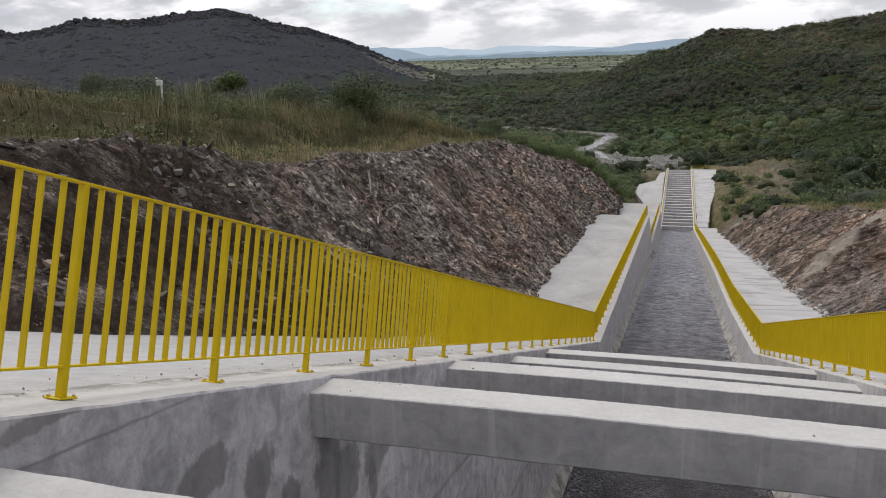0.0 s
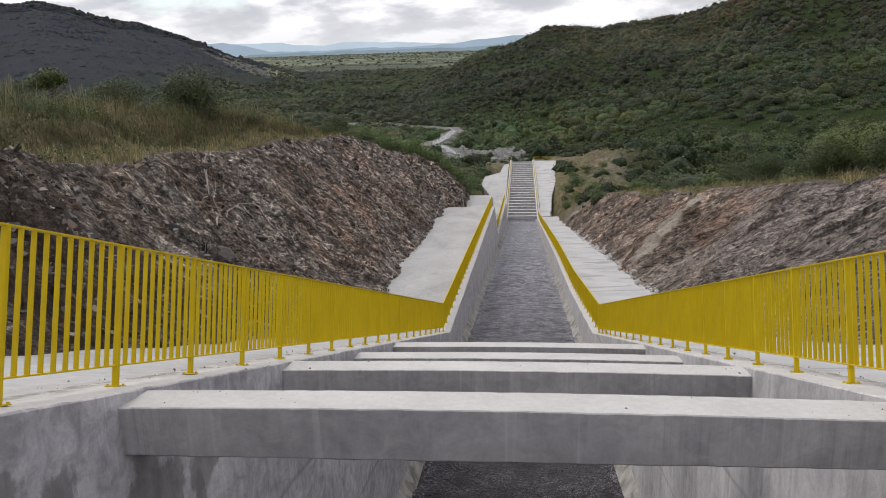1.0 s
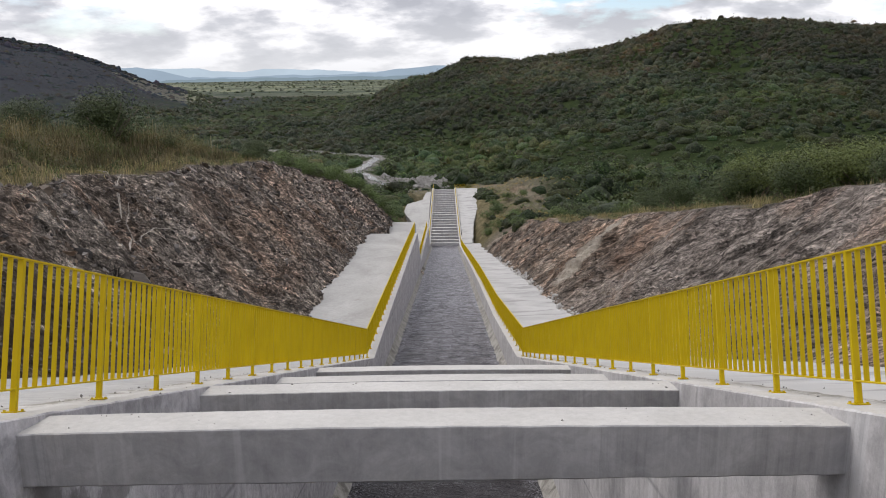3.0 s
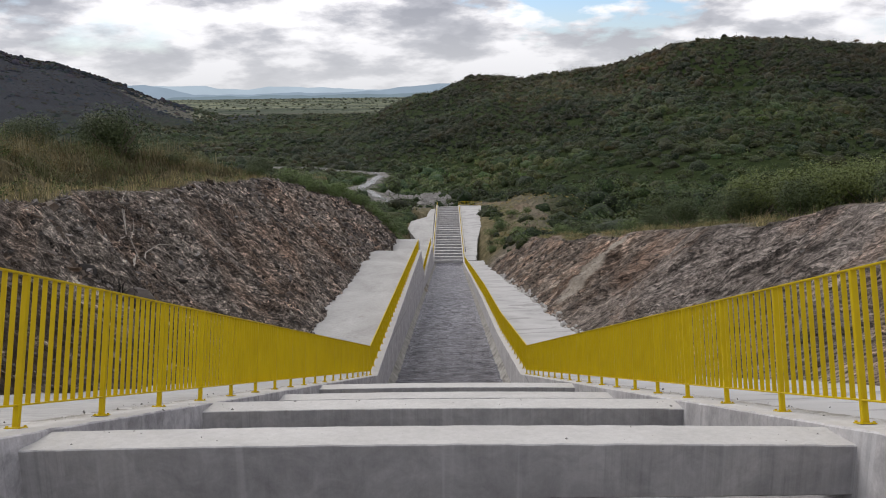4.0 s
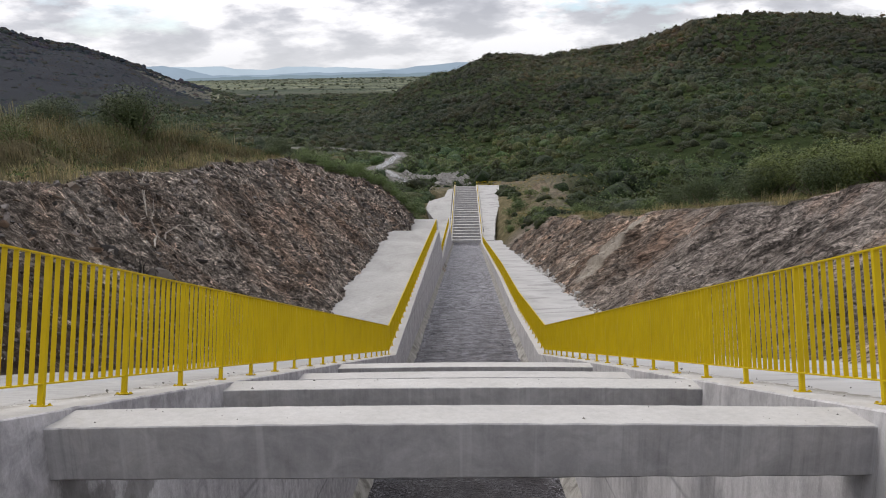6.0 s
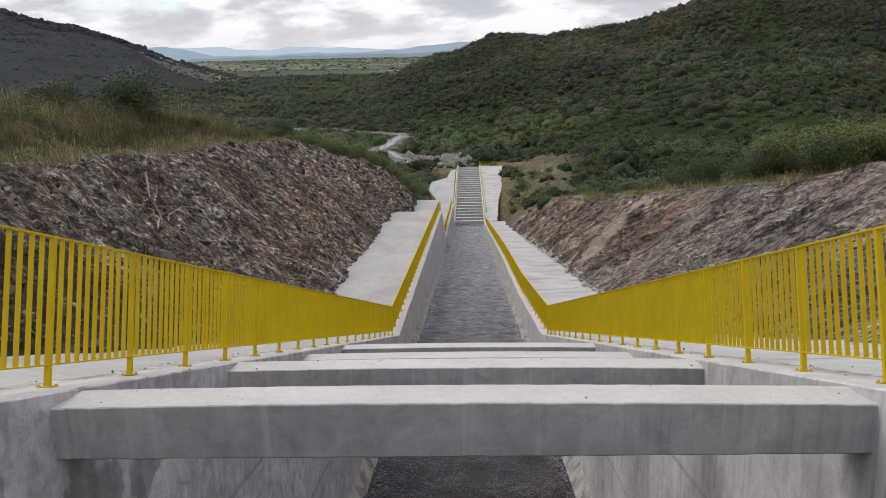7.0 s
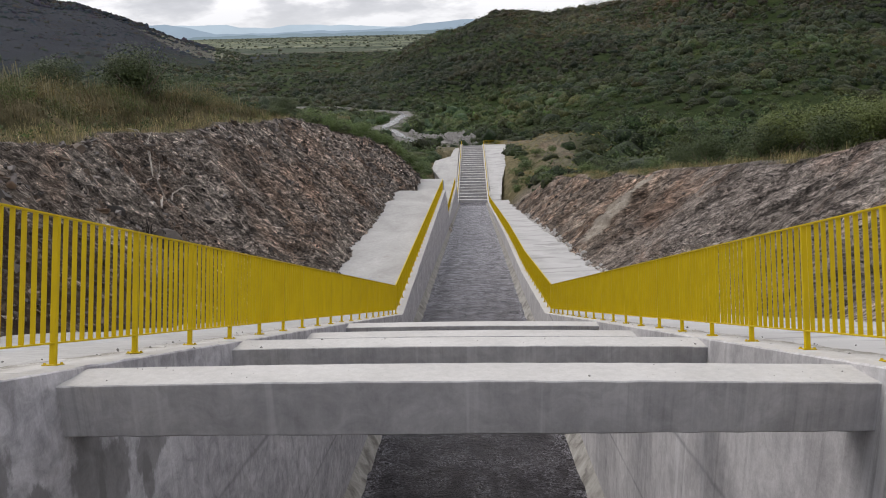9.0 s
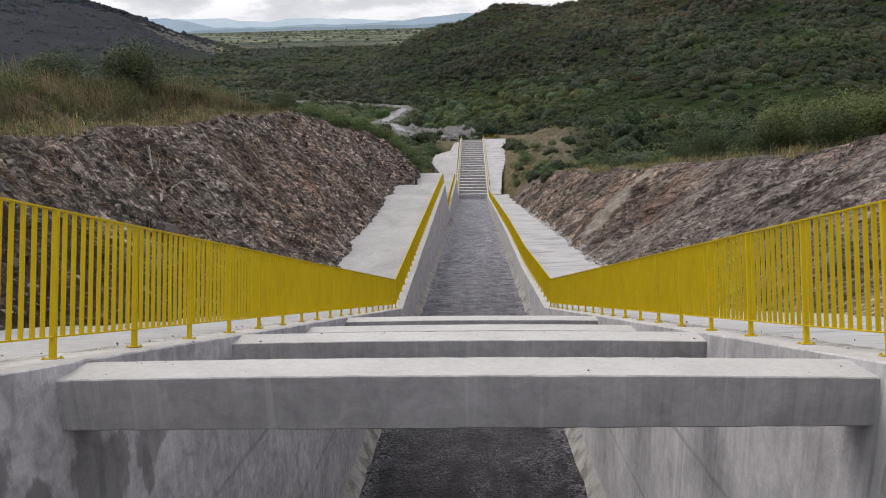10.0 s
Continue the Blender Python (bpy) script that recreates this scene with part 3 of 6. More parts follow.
def smooth(a, b, x):
    t = np.clip((x - a) / (b - a), 0, 1)
    return t * t * (3 - 2 * t)


# ---- the plan of the chute ----
TAN = math.tan(radians(SLOPE))
TOP_L = ([-5, 25.63, 70, 79, 119, 128, 131, 196], [1.14 + 5 * TAN, -8.19, -13.0, -17.9, -22.3, -27.3, -27.6, -27.6])
TOP_R = ([-5, 25.63, 39, 57.6, 85, 105, 128, 131, 196], [1.14 + 5 * TAN, -8.19, -10.9, -14.1, -19.2, -23.0, -27.2, -27.6, -27.6])
TOE_L = ([-10, 6, 12, 26, 34, 50, 68, 72, 82, 95, 110, 150, 200], [-6.8, -6.8, -5.6, -5.8, -6.1, -6.4, -6.9, -5.9, -5.7, -6.8, -7.5, -8.5, -9.5])
BANK_L = ([-5, 25.63, 70, 95, 119, 131, 196], [1.14 + 5 * TAN, -8.19, -13.0, -16.6, -22.3, -27.6, -27.6])
TOE_R = ([-10, 13, 37, 58, 80, 117, 150, 200], [7.2, 7.05, 6.27, 5.95, 5.9, 5.7, 6.2, 7.6])
CREST_L = ([-10, 0, 8, 11, 18.6, 25.4, 35, 56, 66, 89, 100, 120, 150, 200, 300], [2.2, 1.6, 0.8, 0.3, -1.1, -1.9, -2.9, -4.7, -6.6, -12.2, -16.5, -22.0, -26.5, -30.0, -36])
CREST_R = ([-10, 5, 16, 20, 27, 36, 48, 70, 127, 137, 200, 300], [2.4, 0.8, -1.2, -1.6, -3.1, -5.2, -7.6, -12, -22.8, -25.5, -28.5, -35])
INNER_L, INNER_R, WALL = -2.42, 2.54, 0.55
END = 137.0


def top_l(y):
    return np.interp(y, *TOP_L)


def top_r(y):
    return np.interp(y, *TOP_R)


def bed(y):
    return -5.1 - 0.1785 * np.minimum(y, END)


def drift(y):
    return -0.0025 * np.maximum(0, y - 26)


# ---- ground: one sheet out to the horizon ----
RIVER = [(-15, 232), (-20.6, 247), (-24, 260), (-29.5, 276), (-33.4, 288), (-33, 304), (-30.7, 323), (-30, 341), (-33.5, 356), (-43, 364), (-54, 370), (-66, 381), (-84, 388)]
RIDGE_R = ([-9, -4.5, -2.4, -0.8, 0, 1.6, 2.4, 3.6, 5.2, 6.4, 8, 9.2, 10.7, 11.9, 13.4, 15.2, 17, 18.8, 20.6, 22.3, 23.3, 24.9, 27.7, 33, 40, 60, 90], [-2.4, -1.42, -0.85, -0.52, -0.15, 0.5, 0.64, 0.5, 0.3, 0.5, 0.7, 0.88, 1.12, 1.5, 2.0, 2.55, 2.85, 2.8, 2.66, 2.84, 2.87, 2.52, 2.15, 2.1, 2.2, 1.8, 1])
RIDGE_L = ([-90, -60, -45.4, -44.2, -42.5, -40.8, -38.8, -37.1, -35.3, -33.8, -32, -30.1, -28, -26, -24.1, -22.5, -21.4, -20.4, -19.3, -18.2, -16.5, -15], [0.8, 1.5, 1.95, 1.8, 2.15, 2.65, 2.5, 2.52, 2.78, 3.05, 3.2, 2.75, 2.1, 1.7, 1.0, 0.32, -0.2, -0.62, -0.95, -1.25, -1.8, -2.4])


def river_level(y):
    return -33.2 - 2.8 * smooth(235, 345, y)


def river_distance(x, y):
    best = np.full(np.shape(x), 1e9)
    for (ax, ay), (bx, by) in zip(RIVER, RIVER[1:]):
        dx, dy = bx - ax, by - ay
        t = np.clip(((x - ax) * dx + (y - ay) * dy) / (dx * dx + dy * dy), 0, 1)
        best = np.minimum(best, np.hypot(x - ax - t * dx, y - ay - t * dy))
    return best


def far_ground(x, y):
    r = np.hypot(x, y)
    az = np.degrees(np.arctan2(x, y))
    v = -36 - 12 * smooth(380, 1400, r) - 2 * smooth(1400, 4800, r) + 5 * fbm(x / 160, y / 160, 4, 3) * (1 - 0.8 * smooth(1200, 1700, r))
    wob = 60 * fbm(x / 300, y / 300, 4, 11)

    start_r = np.interp(az, [-9, 2, 10], [430, 330, 170])

    def hill(table, near, at, back):
        top = 1.6 + at * np.tan(np.radians(np.interp(az, *table)))
        rise = np.clip((r + wob * 0.8 - near) / (at - near), 0, 1) ** 1.15
        fall = 1 - smooth(at, back, r)
        return np.maximum(top - v, 0) * np.where(r + wob * 0.8 < at, rise, 1.0) * np.where(r > at, fall, 1.0)

    side = smooth(-9, -3, az)
    return v + hill(RIDGE_R, start_r, 720, 1500) * side + hill(RIDGE_L, 650, 1350, 2300) * (1 - smooth(-17, -14.5, az)) + 4 * fbm(x / 60, y / 60, 4, 21) * smooth(250, 600, r) * (1 - 0.8 * smooth(1200, 1700, r)) - 30 * np.abs(fbm(x / 180, y / 180, 3, 23)) * smooth(330, 520, r) * smooth(740, 620, r) * smooth(4, 12, az)


def sunny_flank(x, y):
    """The grassy toe of the far hill, cleared of trees; its sunlight is painted as pale field colour."""
    r, az = np.hypot(x, y), np.degrees(np.arctan2(x, y))
    line = -23.2 + 5.6 * smooth(1330, 1000, r) + 3 * fbm(x / 90, y / 90, 4, 25)
    return smooth(0, 0.5, az - line) * smooth(-15.5, -17.5, az) * smooth(1020, 1090, r) * (0.3 + 0.7 * smooth(-0.15, 0.2, fbm(x / 45, y / 45, 4, 27)))


def spoil_hump(x, y):
    """The long low heap that stands back from the crest of the cut."""
    return 1.0 * smooth(13.4, 16.0, -x + 1.4 * fbm(x / 5, y / 5, 3, 55)) * (1 - 0.6 * smooth(17.5, 25, -x)) * smooth(58, 42, y)


def heaps(x, y):
    """Where the spoil heaps beside the basin lie."""
    return np.maximum(np.exp(-(((x - 15.5) / 8) ** 2) - ((y - 139) / 22) ** 2), np.exp(-(((x - 17) / 7) ** 2) - ((y - 186) / 20) ** 2)) * smooth(7, 10, x)


def bare_earth(x, y):
    """Spoil and cut earth beside and beyond the end of the basin."""
    a = smooth(1.0, 0.7, np.hypot((x - 12) / 8, (y - 214) / 17) + 0.7 * fbm(x / 6, y / 6, 3, 64)) * smooth(3, 7, x) * smooth(196, 200, y)
    b = smooth(0.95, 0.6, np.hypot((x - 17) / 6, (y - 143) / 9) + 0.5 * fbm(x / 3, y / 3, 4, 68))
    c = smooth(1.0, 0.6, np.hypot((x - 18) / 4.5, (y - 178) / 18) + 0.8 * fbm(x / 4, y / 4, 4, 69))
    return np.maximum(a, np.maximum(b * 0.8, c))


def stone_field(x, y):
    """How far into the boulder field beside the river, 1 in its middle."""
    a = smooth(1.0, 0.7, np.hypot((x + 12) / 10.5, (y - 264) / 17) + 0.7 * fbm(x / 7, y / 7, 3, 63))
    b = smooth(1.0, 0.7, np.hypot((x + 5) / 6.5, (y - 229) / 15) + 0.6 * fbm(x / 5, y / 5, 3, 65))
    return np.maximum(a, b)


def near_ground(x, y):
    """Height, and how much of it is cut rock."""
    zl, zr, xl, xr = np.interp(y, *BANK_L), top_r(y), np.interp(y, *TOE_L), np.interp(y, *TOE_R)
    xl = xl + 0.5 * fbm(y / 2.5, y * 0 + 3, 4, 5)
    xr = xr + 0.5 * fbm(y / 2.5, y * 0 + 8, 4, 6)
    dl, dr = np.maximum(xl - x, 0), np.maximum(x - xr, 0)
    # layered, broken rock face
    base_l, base_r = zl + 1.02 * dl, zr + 0.88 * dr
    layer = (np.where(x < 0, base_l, base_r) + 0.84 * y - 0.2 * x) * 0.76
    run = y - 0.4 * x
    warp = 0.5 * fbm(x / 2.2, y / 2.2, 3, 33)
    blocks = 0.16 * (lattice(np.floor(layer / 0.42 + warp * 2), np.floor(run / 1.3 + warp * 3), 35) - 0.5) + 0.10 * (lattice(np.floor(layer / 0.17 + warp * 4), np.floor(run / 0.5 + warp * 5), 36) - 0.5)
    rough = 0.8 * fbm(x / 3.2 + y / 9, y / 3.2, 5, 31, 0.55) + 0.35 * np.abs(fbm(x / 0.9 - y / 2.1, y / 1.7, 4, 37, 0.6))
    ledge = 0.45 * fbm(layer / 0.9, run / 4.5, 4, 41, 0.6) + blocks
    hollow = -1.3 * np.exp(-((x + 8.35) ** 2 / 0.35 + (y - 18.6) ** 2 / 0.6))
    athwart, dipward = 0.77 * x - 0.64 * y, 0.64 * x + 0.77 * y
    fold = 1.1 * fbm(dipward / 3.5, athwart / 1.8, 4, 85) + 0.4 * fbm(dipward / 0.9, athwart / 0.6, 3, 86)
    torn = smooth(-0.25, 0.2, fbm(dipward / 3, athwart / 2, 3, 87))
    strata = 0.30 * torn * (1 - (athwart / 0.85 + fold) % 1.0) ** 2 + 0.15 * (1 - (athwart / 0.36 + 1.6 * fold) % 1.0) ** 2
    cut_l = zl + 1.02 * dl + (rough + 0.6 * ledge + strata + hollow) * smooth(0, 1.2, dl)
    nat_l = np.interp(y, *CREST_L) + 0.10 * np.clip(-x - 11, 0, 60) * smooth(95, 45, y) - 0.45 * np.maximum(-x - 78, 0) + 0.5 * fbm(x / 6, y / 6, 4, 51) + spoil_hump(x, y)
    along, off = (y - 29.5) * -0.96 + (x - 8.9) * 0.28, (x - 8.9) * 0.96 + (y - 29.5) * 0.28 + 0.5 * fbm(y / 2.0, x * 0, 4, 43)
    crack = -0.45 * np.exp(-((off / 0.2) ** 2)) * smooth(-1.5, 1.5, along) * smooth(11, 8, along) + 0.22 * smooth(0, 0.3, off) * smooth(-1, 2, along) * smooth(12, 8, along)
    across, down = 0.906 * x + 0.423 * y, 0.906 * y - 0.423 * x
    bend = 0.6 * fbm(down / 9, across / 3, 3, 81) + 0.15 * fbm(down / 2.4, across / 0.8, 3, 82)
    patch = smooth(-0.3, 0.2, fbm(down / 5, across / 2.5, 3, 83))
    beds = 0.42 * patch * (1 - (across / 1.35 + bend) % 1.0) ** 2 + 0.20 * (1 - (across / 0.52 + 1.7 * bend) % 1.0) ** 2 * (0.4 + 0.6 * (1 - patch))
    cut_r = zr + 0.88 * dr + (rough * 0.6 + ledge * 0.35 + beds + crack) * smooth(0, 1.2, dr)
    nat_r = np.interp(y, *CREST_R) + 0.09 * np.clip(x - 11, 0, 50) * smooth(110, 50, y) + 0.5 * fbm(x / 6, y / 6, 4, 52)
    left, right = np.minimum(cut_l, nat_l), np.minimum(cut_r, nat_r)
    mid = np.maximum(np.maximum(zl - 1.4 * (x - xl), zr - 1.4 * (xr - x)), bed(y) - 2.6 * smooth(20, 60, y) - 1.0)
    z = np.where(x < xl, left, np.where(x > xr, right, np.minimum(mid, np.minimum(top_l(y), zr) - 0.02 + 0 * x)))
    z = np.where((x > xl) & (x < xr), z + (np.minimum(zl, zr) - z) * smooth(-4.8, -6.5, y), z)
    open_end = smooth(195, 203, y)
    z = z * (1 - open_end) + open_end * np.where(x < xl, nat_l, np.where(x > xr, nat_r, -30.0 - 0.02 * (y - 200)))
    gully = 1 - 0.55 * np.abs(fbm(x / 5 + y / 14, y / 16, 4, 47)) / 0.35
    mound = 2.4 * np.exp(-(((x - 15) / 6.5) ** 2) - ((y - 146) / 20) ** 2) * smooth(7, 14, x)
    mound = (mound + 4.2 * smooth(9, 24, x + 3 * fbm(x / 8, y / 12, 3, 49)) * np.exp(-(((y - 190) / 24) ** 2))) * gully + 0.6 * fbm(x / 2.2, y / 4, 4, 48) * smooth(8, 12, x) * smooth(118, 130, y)
    z = z + mound
    rock = np.where(x < xl, smooth(0.6, -0.2, cut_l - nat_l), np.where(x > xr, smooth(0.6, -0.2, cut_r - nat_r), 0.6)) * (1 - smooth(95, 125, y))
    return z, rock


def ground_height(x, y):
    x, y = np.asarray(x, float), np.asarray(y, float)
    r = np.hypot(x, y)
    z, rock = near_ground(x, np.clip(y, -8, 320))
    w = smooth(190, 330, r)
    w = np.maximum(w, smooth(90, 170, np.abs(x)))
    z = z * (1 - w) + far_ground(x, y) * w
    # the river lies in a flat bed of its own
    carve = (1 - smooth(3.2, 15, river_distance(x, y) + 5 * fbm(x / 9, y / 9, 3, 61))) * smooth(212, 240, y)
    z = z + (river_level(y) - 0.35 + 0.3 * fbm(x / 3, y / 3, 3, 62) - z) * carve
    return z, rock * (1 - w), w


def build_ground():
    az = np.concatenate([np.arange(-180, -50, 4.0), np.arange(-50, 34, 0.2), np.arange(34, 182.1, 4.0)])
    r = [2.5]
    while r[-1] < 4900:
        r.append(r[-1] + (0.17 if r[-1] < 60 else min(0.17 + (r[-1] - 60) * 0.018, 130)))
    r = np.array(r)
    A, R = np.meshgrid(np.radians(az), r)
    X, Y = R * np.sin(A), R * np.cos(A)
    Z, rock, w = ground_height(X, Y)
    n, m = X.shape
    i = np.arange(n * m).reshape(n, m)
    faces = np.stack([i[:-1, :-1], i[:-1, 1:], i[1:, 1:], i[1:, :-1]], -1).reshape(-1, 4)[:, ::-1]
    me = mesh_of("ground", np.stack([X, Y, Z], -1).reshape(-1, 3), faces, GROUND, True)
    # what the ground is made of
    river = 1 - smooth(3.2, 5.0, river_distance(X, Y) + 6 * fbm(X / 9, Y / 9, 4, 61))
    stones = stone_field(X, Y)
    earth = bare_earth(X, Y) * (0.3 + 0.7 * smooth(-0.1, 0.25, fbm(X / 1.6, Y / 6, 5, 70, 0.6)))
    bare = np.clip(np.maximum(river, stones), 0, 1)
    plain = np.maximum(smooth(1560, 1720, R), sunny_flank(X, Y))
    woods = np.maximum(smooth(75, 130, R) * smooth(9, 22, np.abs(X)), np.maximum(smooth(40, 70, np.abs(X)), smooth(190, 240, R))) * (1 - bare) * (1 - plain)
    woods = woods * (1 - 0.75 * heaps(X, Y))
    grass = (1 - woods) * (1 - rock) * (1 - bare)
    grass = np.clip(grass * (1 - plain), 0, 1)
    rock = np.clip(np.maximum(rock, earth), 0, 1)
    # layers are laid one over the other: gravel or fields, woods, grass, rock
    zone = np.stack([rock, woods, grass, plain], -1)
    paint(me, "zone", zone)
    # a pale slip on the face of the bank
    along, across = (X - 9.65) * 0.9 + (Y - 47.6) * 0.44, (Y - 47.6) * 0.9 - (X - 9.65) * 0.44
    tan = smooth(1.1, 0.75, np.hypot(along / 2.9, across / 1.15) + 0.5 * fbm(X / 1.2, Y / 1.2, 4, 66))
    paint(me, "scar", np.stack([tan, earth, 0 * tan, np.ones_like(tan)], -1))
    cutting = (rock > 0.4)[:-1, :-1].ravel()
    me.polygons.foreach_set("use_smooth", ~cutting)
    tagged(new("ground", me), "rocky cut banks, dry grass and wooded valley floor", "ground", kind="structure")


build_ground()


# ---- concrete works ----
def breaks(table, lo, hi, step):
    ys = sorted({round(float(v), 3) for v in list(np.arange(lo, hi, step)) + [p for p in table[0] if lo < p < hi] + [26.0, hi]})
    return ys


def loft(name, rings, material, closed=True, mats=None):
    """Joins equal rings of points into a skin. mats gives each side's material index."""
    bm = bmesh.new()
    vs = [[bm.verts.new(p) for p in ring] for ring in rings]
    k = len(rings[0])
    for a, b in zip(vs, vs[1:]):
        for j in range(k if closed else k - 1):
            f = bm.faces.new((a[j], a[(j + 1) % k], b[(j + 1) % k], b[j]))
            if mats:
                f.material_index = mats[j]
    if closed:
        bm.faces.new(vs[0][::-1])
        bm.faces.new(vs[-1])
    bmesh.ops.recalc_face_normals(bm, faces=bm.faces)
    return part(name, bm, material, None)


def chute_wall(name, inner, side, table, label):
    rng = random.Random(4 if side < 0 else 5)
    rings = []
    for y in sorted(set(breaks(table, -5, 196, 0.7)) | {round(0.11 * k, 3) for k in range(200)}):
        z, x, b = float(np.interp(y, *table)), inner + float(drift(y)), float(bed(y)) - 0.6
        j, h = rng.uniform(-0.007, 0.007) + 0.010 * float(vnoise(np.array(y * 1.9), np.array(side * 3.0), 7)), rng.uniform(-0.005, 0.005)
        if y > END:
            b = -32.5
        rings.append([(x + j, y, z - 0.012), (x + side * 0.015 + j, y, z + h), (x + side * WALL, y, z + h), (x + side * WALL, y, b), (x, y, b)])
    return tagged(loft(name, rings, [BLOTCHED if side < 0 else FORMED, SLAB], mats=[0, 1, 0, 0, 0]), label, "wall", kind="structure")


chute_wall("wall_left", INNER_L, -1, TOP_L, "grey stained concrete side wall of the spillway chute")
chute_wall("wall_right", INNER_R, 1, TOP_R, "grey streaked concrete side wall of the spillway chute")


def haunch(name, inner, side):
    rings, rng = [], random.Random(9)
    for y in breaks(TOP_L, 2, END, 0.8):
        x, b, w = inner + float(drift(y)), float(bed(y)), (0.25 if side > 0 else 0.24) + rng.uniform(-0.006, 0.006)
        rings.append([(x + side * 0.05, y, b + 0.42), (x - side * w, y, b + 0.02), (x - side * w, y, b - 0.3), (x + side * 0.05, y, b - 0.3)])
    return tagged(loft(name, rings, HAUNCH), "algae-stained concrete fillet along the foot of the wall", "trim", kind="structure")


haunch("trim_left", INNER_L, -1)
haunch("trim_right", INNER_R, 1)

# bed of the chute and of the basin
rings = [[(INNER_L - 0.2 + float(drift(y)), y, float(bed(y)) - 0.1), (INNER_R + 0.2 + float(drift(y)), y, float(bed(y)) - 0.1), (INNER_R + 0.2 + float(drift(y)), y, float(bed(y)) - 0.5), (INNER_L - 0.2 + float(drift(y)), y, float(bed(y)) - 0.5)] for y in (-5, 26, END)]
tagged(loft("floor", rings, BED), "wet dark concrete bed of the chute", "floor", kind="structure")
rings = [[(INNER_L - 0.6, y, -32.0), (INNER_R + 0.1, y, -32.0), (INNER_R + 0.1, y, -32.5), (INNER_L - 0.6, y, -32.5)] for y in (END - 1, 196)]
tagged(loft("basin_floor", rings, BED), "wet dark concrete floor of the stilling basin", "floor", kind="structure")


def build_water():
    ys, xs = np.arange(1.0, END + 0.3, 0.34), np.linspace(INNER_L + 0.1, INNER_R - 0.1, 36)
    X, Y = np.meshgrid(xs, ys)
    arcs = 0.022 * np.sin((Y + 0.25 * X**2) * 2 * math.pi / 1.7 + 3 * fbm(X / 1.5, Y / 3, 3, 71)) * smooth(8, 40, Y)
    Z = bed(Y) + 0.03 + arcs + 0.05 * fbm(X / 0.7, Y / 0.5, 4, 72) + 0.02 * np.abs(X) * vnoise(X * 3, Y * 2, 73)
    X = X + drift(Y)
    n, m = X.shape
    i = np.arange(n * m).reshape(n, m)
    faces = np.stack([i[:-1, :-1], i[:-1, 1:], i[1:, 1:], i[1:, :-1]], -1).reshape(-1, 4)
    tagged(new("water", mesh_of("water", np.stack([X, Y, Z], -1).reshape(-1, 3), faces, WATER, True)), "thin sheet of dark rippled water running down the chute", "water", kind="structure")
    ys, xs = np.arange(END - 0.4, 196, 0.5), np.linspace(INNER_L - 0.5, INNER_R, 14)
    X, Y = np.meshgrid(xs, ys)
    Z = -30.6 + 0.1 * fbm(X, Y, 4, 75)
    n, m = X.shape
    i = np.arange(n * m).reshape(n, m)
    faces = np.stack([i[:-1, :-1], i[:-1, 1:], i[1:, 1:], i[1:, :-1]], -1).reshape(-1, 4)
    tagged(new("basin_water", mesh_of("basin_water", np.stack([X, Y, Z], -1).reshape(-1, 3), faces, WATER, True)), "dark churned water in the stilling basin", "water", kind="structure")


build_water()


def build_river():
    """A shallow sheet of water on the river bed, with ragged edges."""
    pts = np.array(RIVER, float)
    seg = np.hypot(*np.diff(pts, axis=0).T)
    s = np.concatenate([[0], np.cumsum(seg)])
    u = np.arange(0, s[-1], 1.5)
    cx, cy = np.interp(u, s, pts[:, 0]), np.interp(u, s, pts[:, 1])
    for _ in range(6):
        cx[1:-1], cy[1:-1] = (cx[:-2] + 2 * cx[1:-1] + cx[2:]) / 4, (cy[:-2] + 2 * cy[1:-1] + cy[2:]) / 4
    dx, dy = np.gradient(cx), np.gradient(cy)
    n = np.hypot(dx, dy)
    nx, ny = -dy / n, dx / n
    zero = 0 * u
    half_a = 1.5 + 2.4 * fbm(u / 9, zero, 4, 81)
    half_b = 1.5 + 2.4 * fbm(u / 9, zero + 5, 4, 82)
    thin = 1 - 0.6 * smooth(110, 135, u)
    half_a, half_b = half_a * thin, half_b * thin
    t = np.linspace(-1, 1, 9)[None]
    w = np.where(t < 0, t * half_a[:, None], t * half_b[:, None])
    X, Y = cx[:, None] + nx[:, None] * w, cy[:, None] + ny[:, None] * w
    Z = river_level(Y) - 0.12 + 0.06 * fbm(X / 1.5, Y / 1.5, 3, 83)
    i = np.arange(X.size).reshape(X.shape)
    faces = np.stack([i[:-1, :-1], i[:-1, 1:], i[1:, 1:], i[1:, :-1]], -1).reshape(-1, 4)
    tagged(new("river", mesh_of("river", np.stack([X, Y, Z], -1).reshape(-1, 3), faces, RIVER_WATER, True)), "pale shallow river winding over its gravel bed", "water", kind="structure")


build_river()


def apron(name, inner, side, table, toe, material, label):
    rng = random.Random(12)
    rings = []
    for y in breaks(table, -5, 131, 0.9):
        z = float(np.interp(y, *table)) - 0.02
        a, b = inner + side * (WALL + 0.004) + float(drift(y)), float(np.interp(y, *toe)) + side * 1.0
        row = [(a + (b - a) * t, y, z + rng.uniform(-0.004, 0.004) + 0.05 * (t > 0.7) * rng.random()) for t in (0, 0.25, 0.5, 0.72, 0.82, 1.0)]
        rings.append(row + [(b, y, z - 0.3), (a, y, z - 0.3)])
    return tagged(loft(name, rings, material), label, "pavement", kind="structure")


apron("pavement_left", INNER_L, -1, TOP_L, TOE_L, BERM, "pale concrete berm slab between wall and rock")
apron("pavement_right", INNER_R, 1, TOP_R, TOE_R, STAINED, "pale water-stained concrete berm slab between wall and rock")


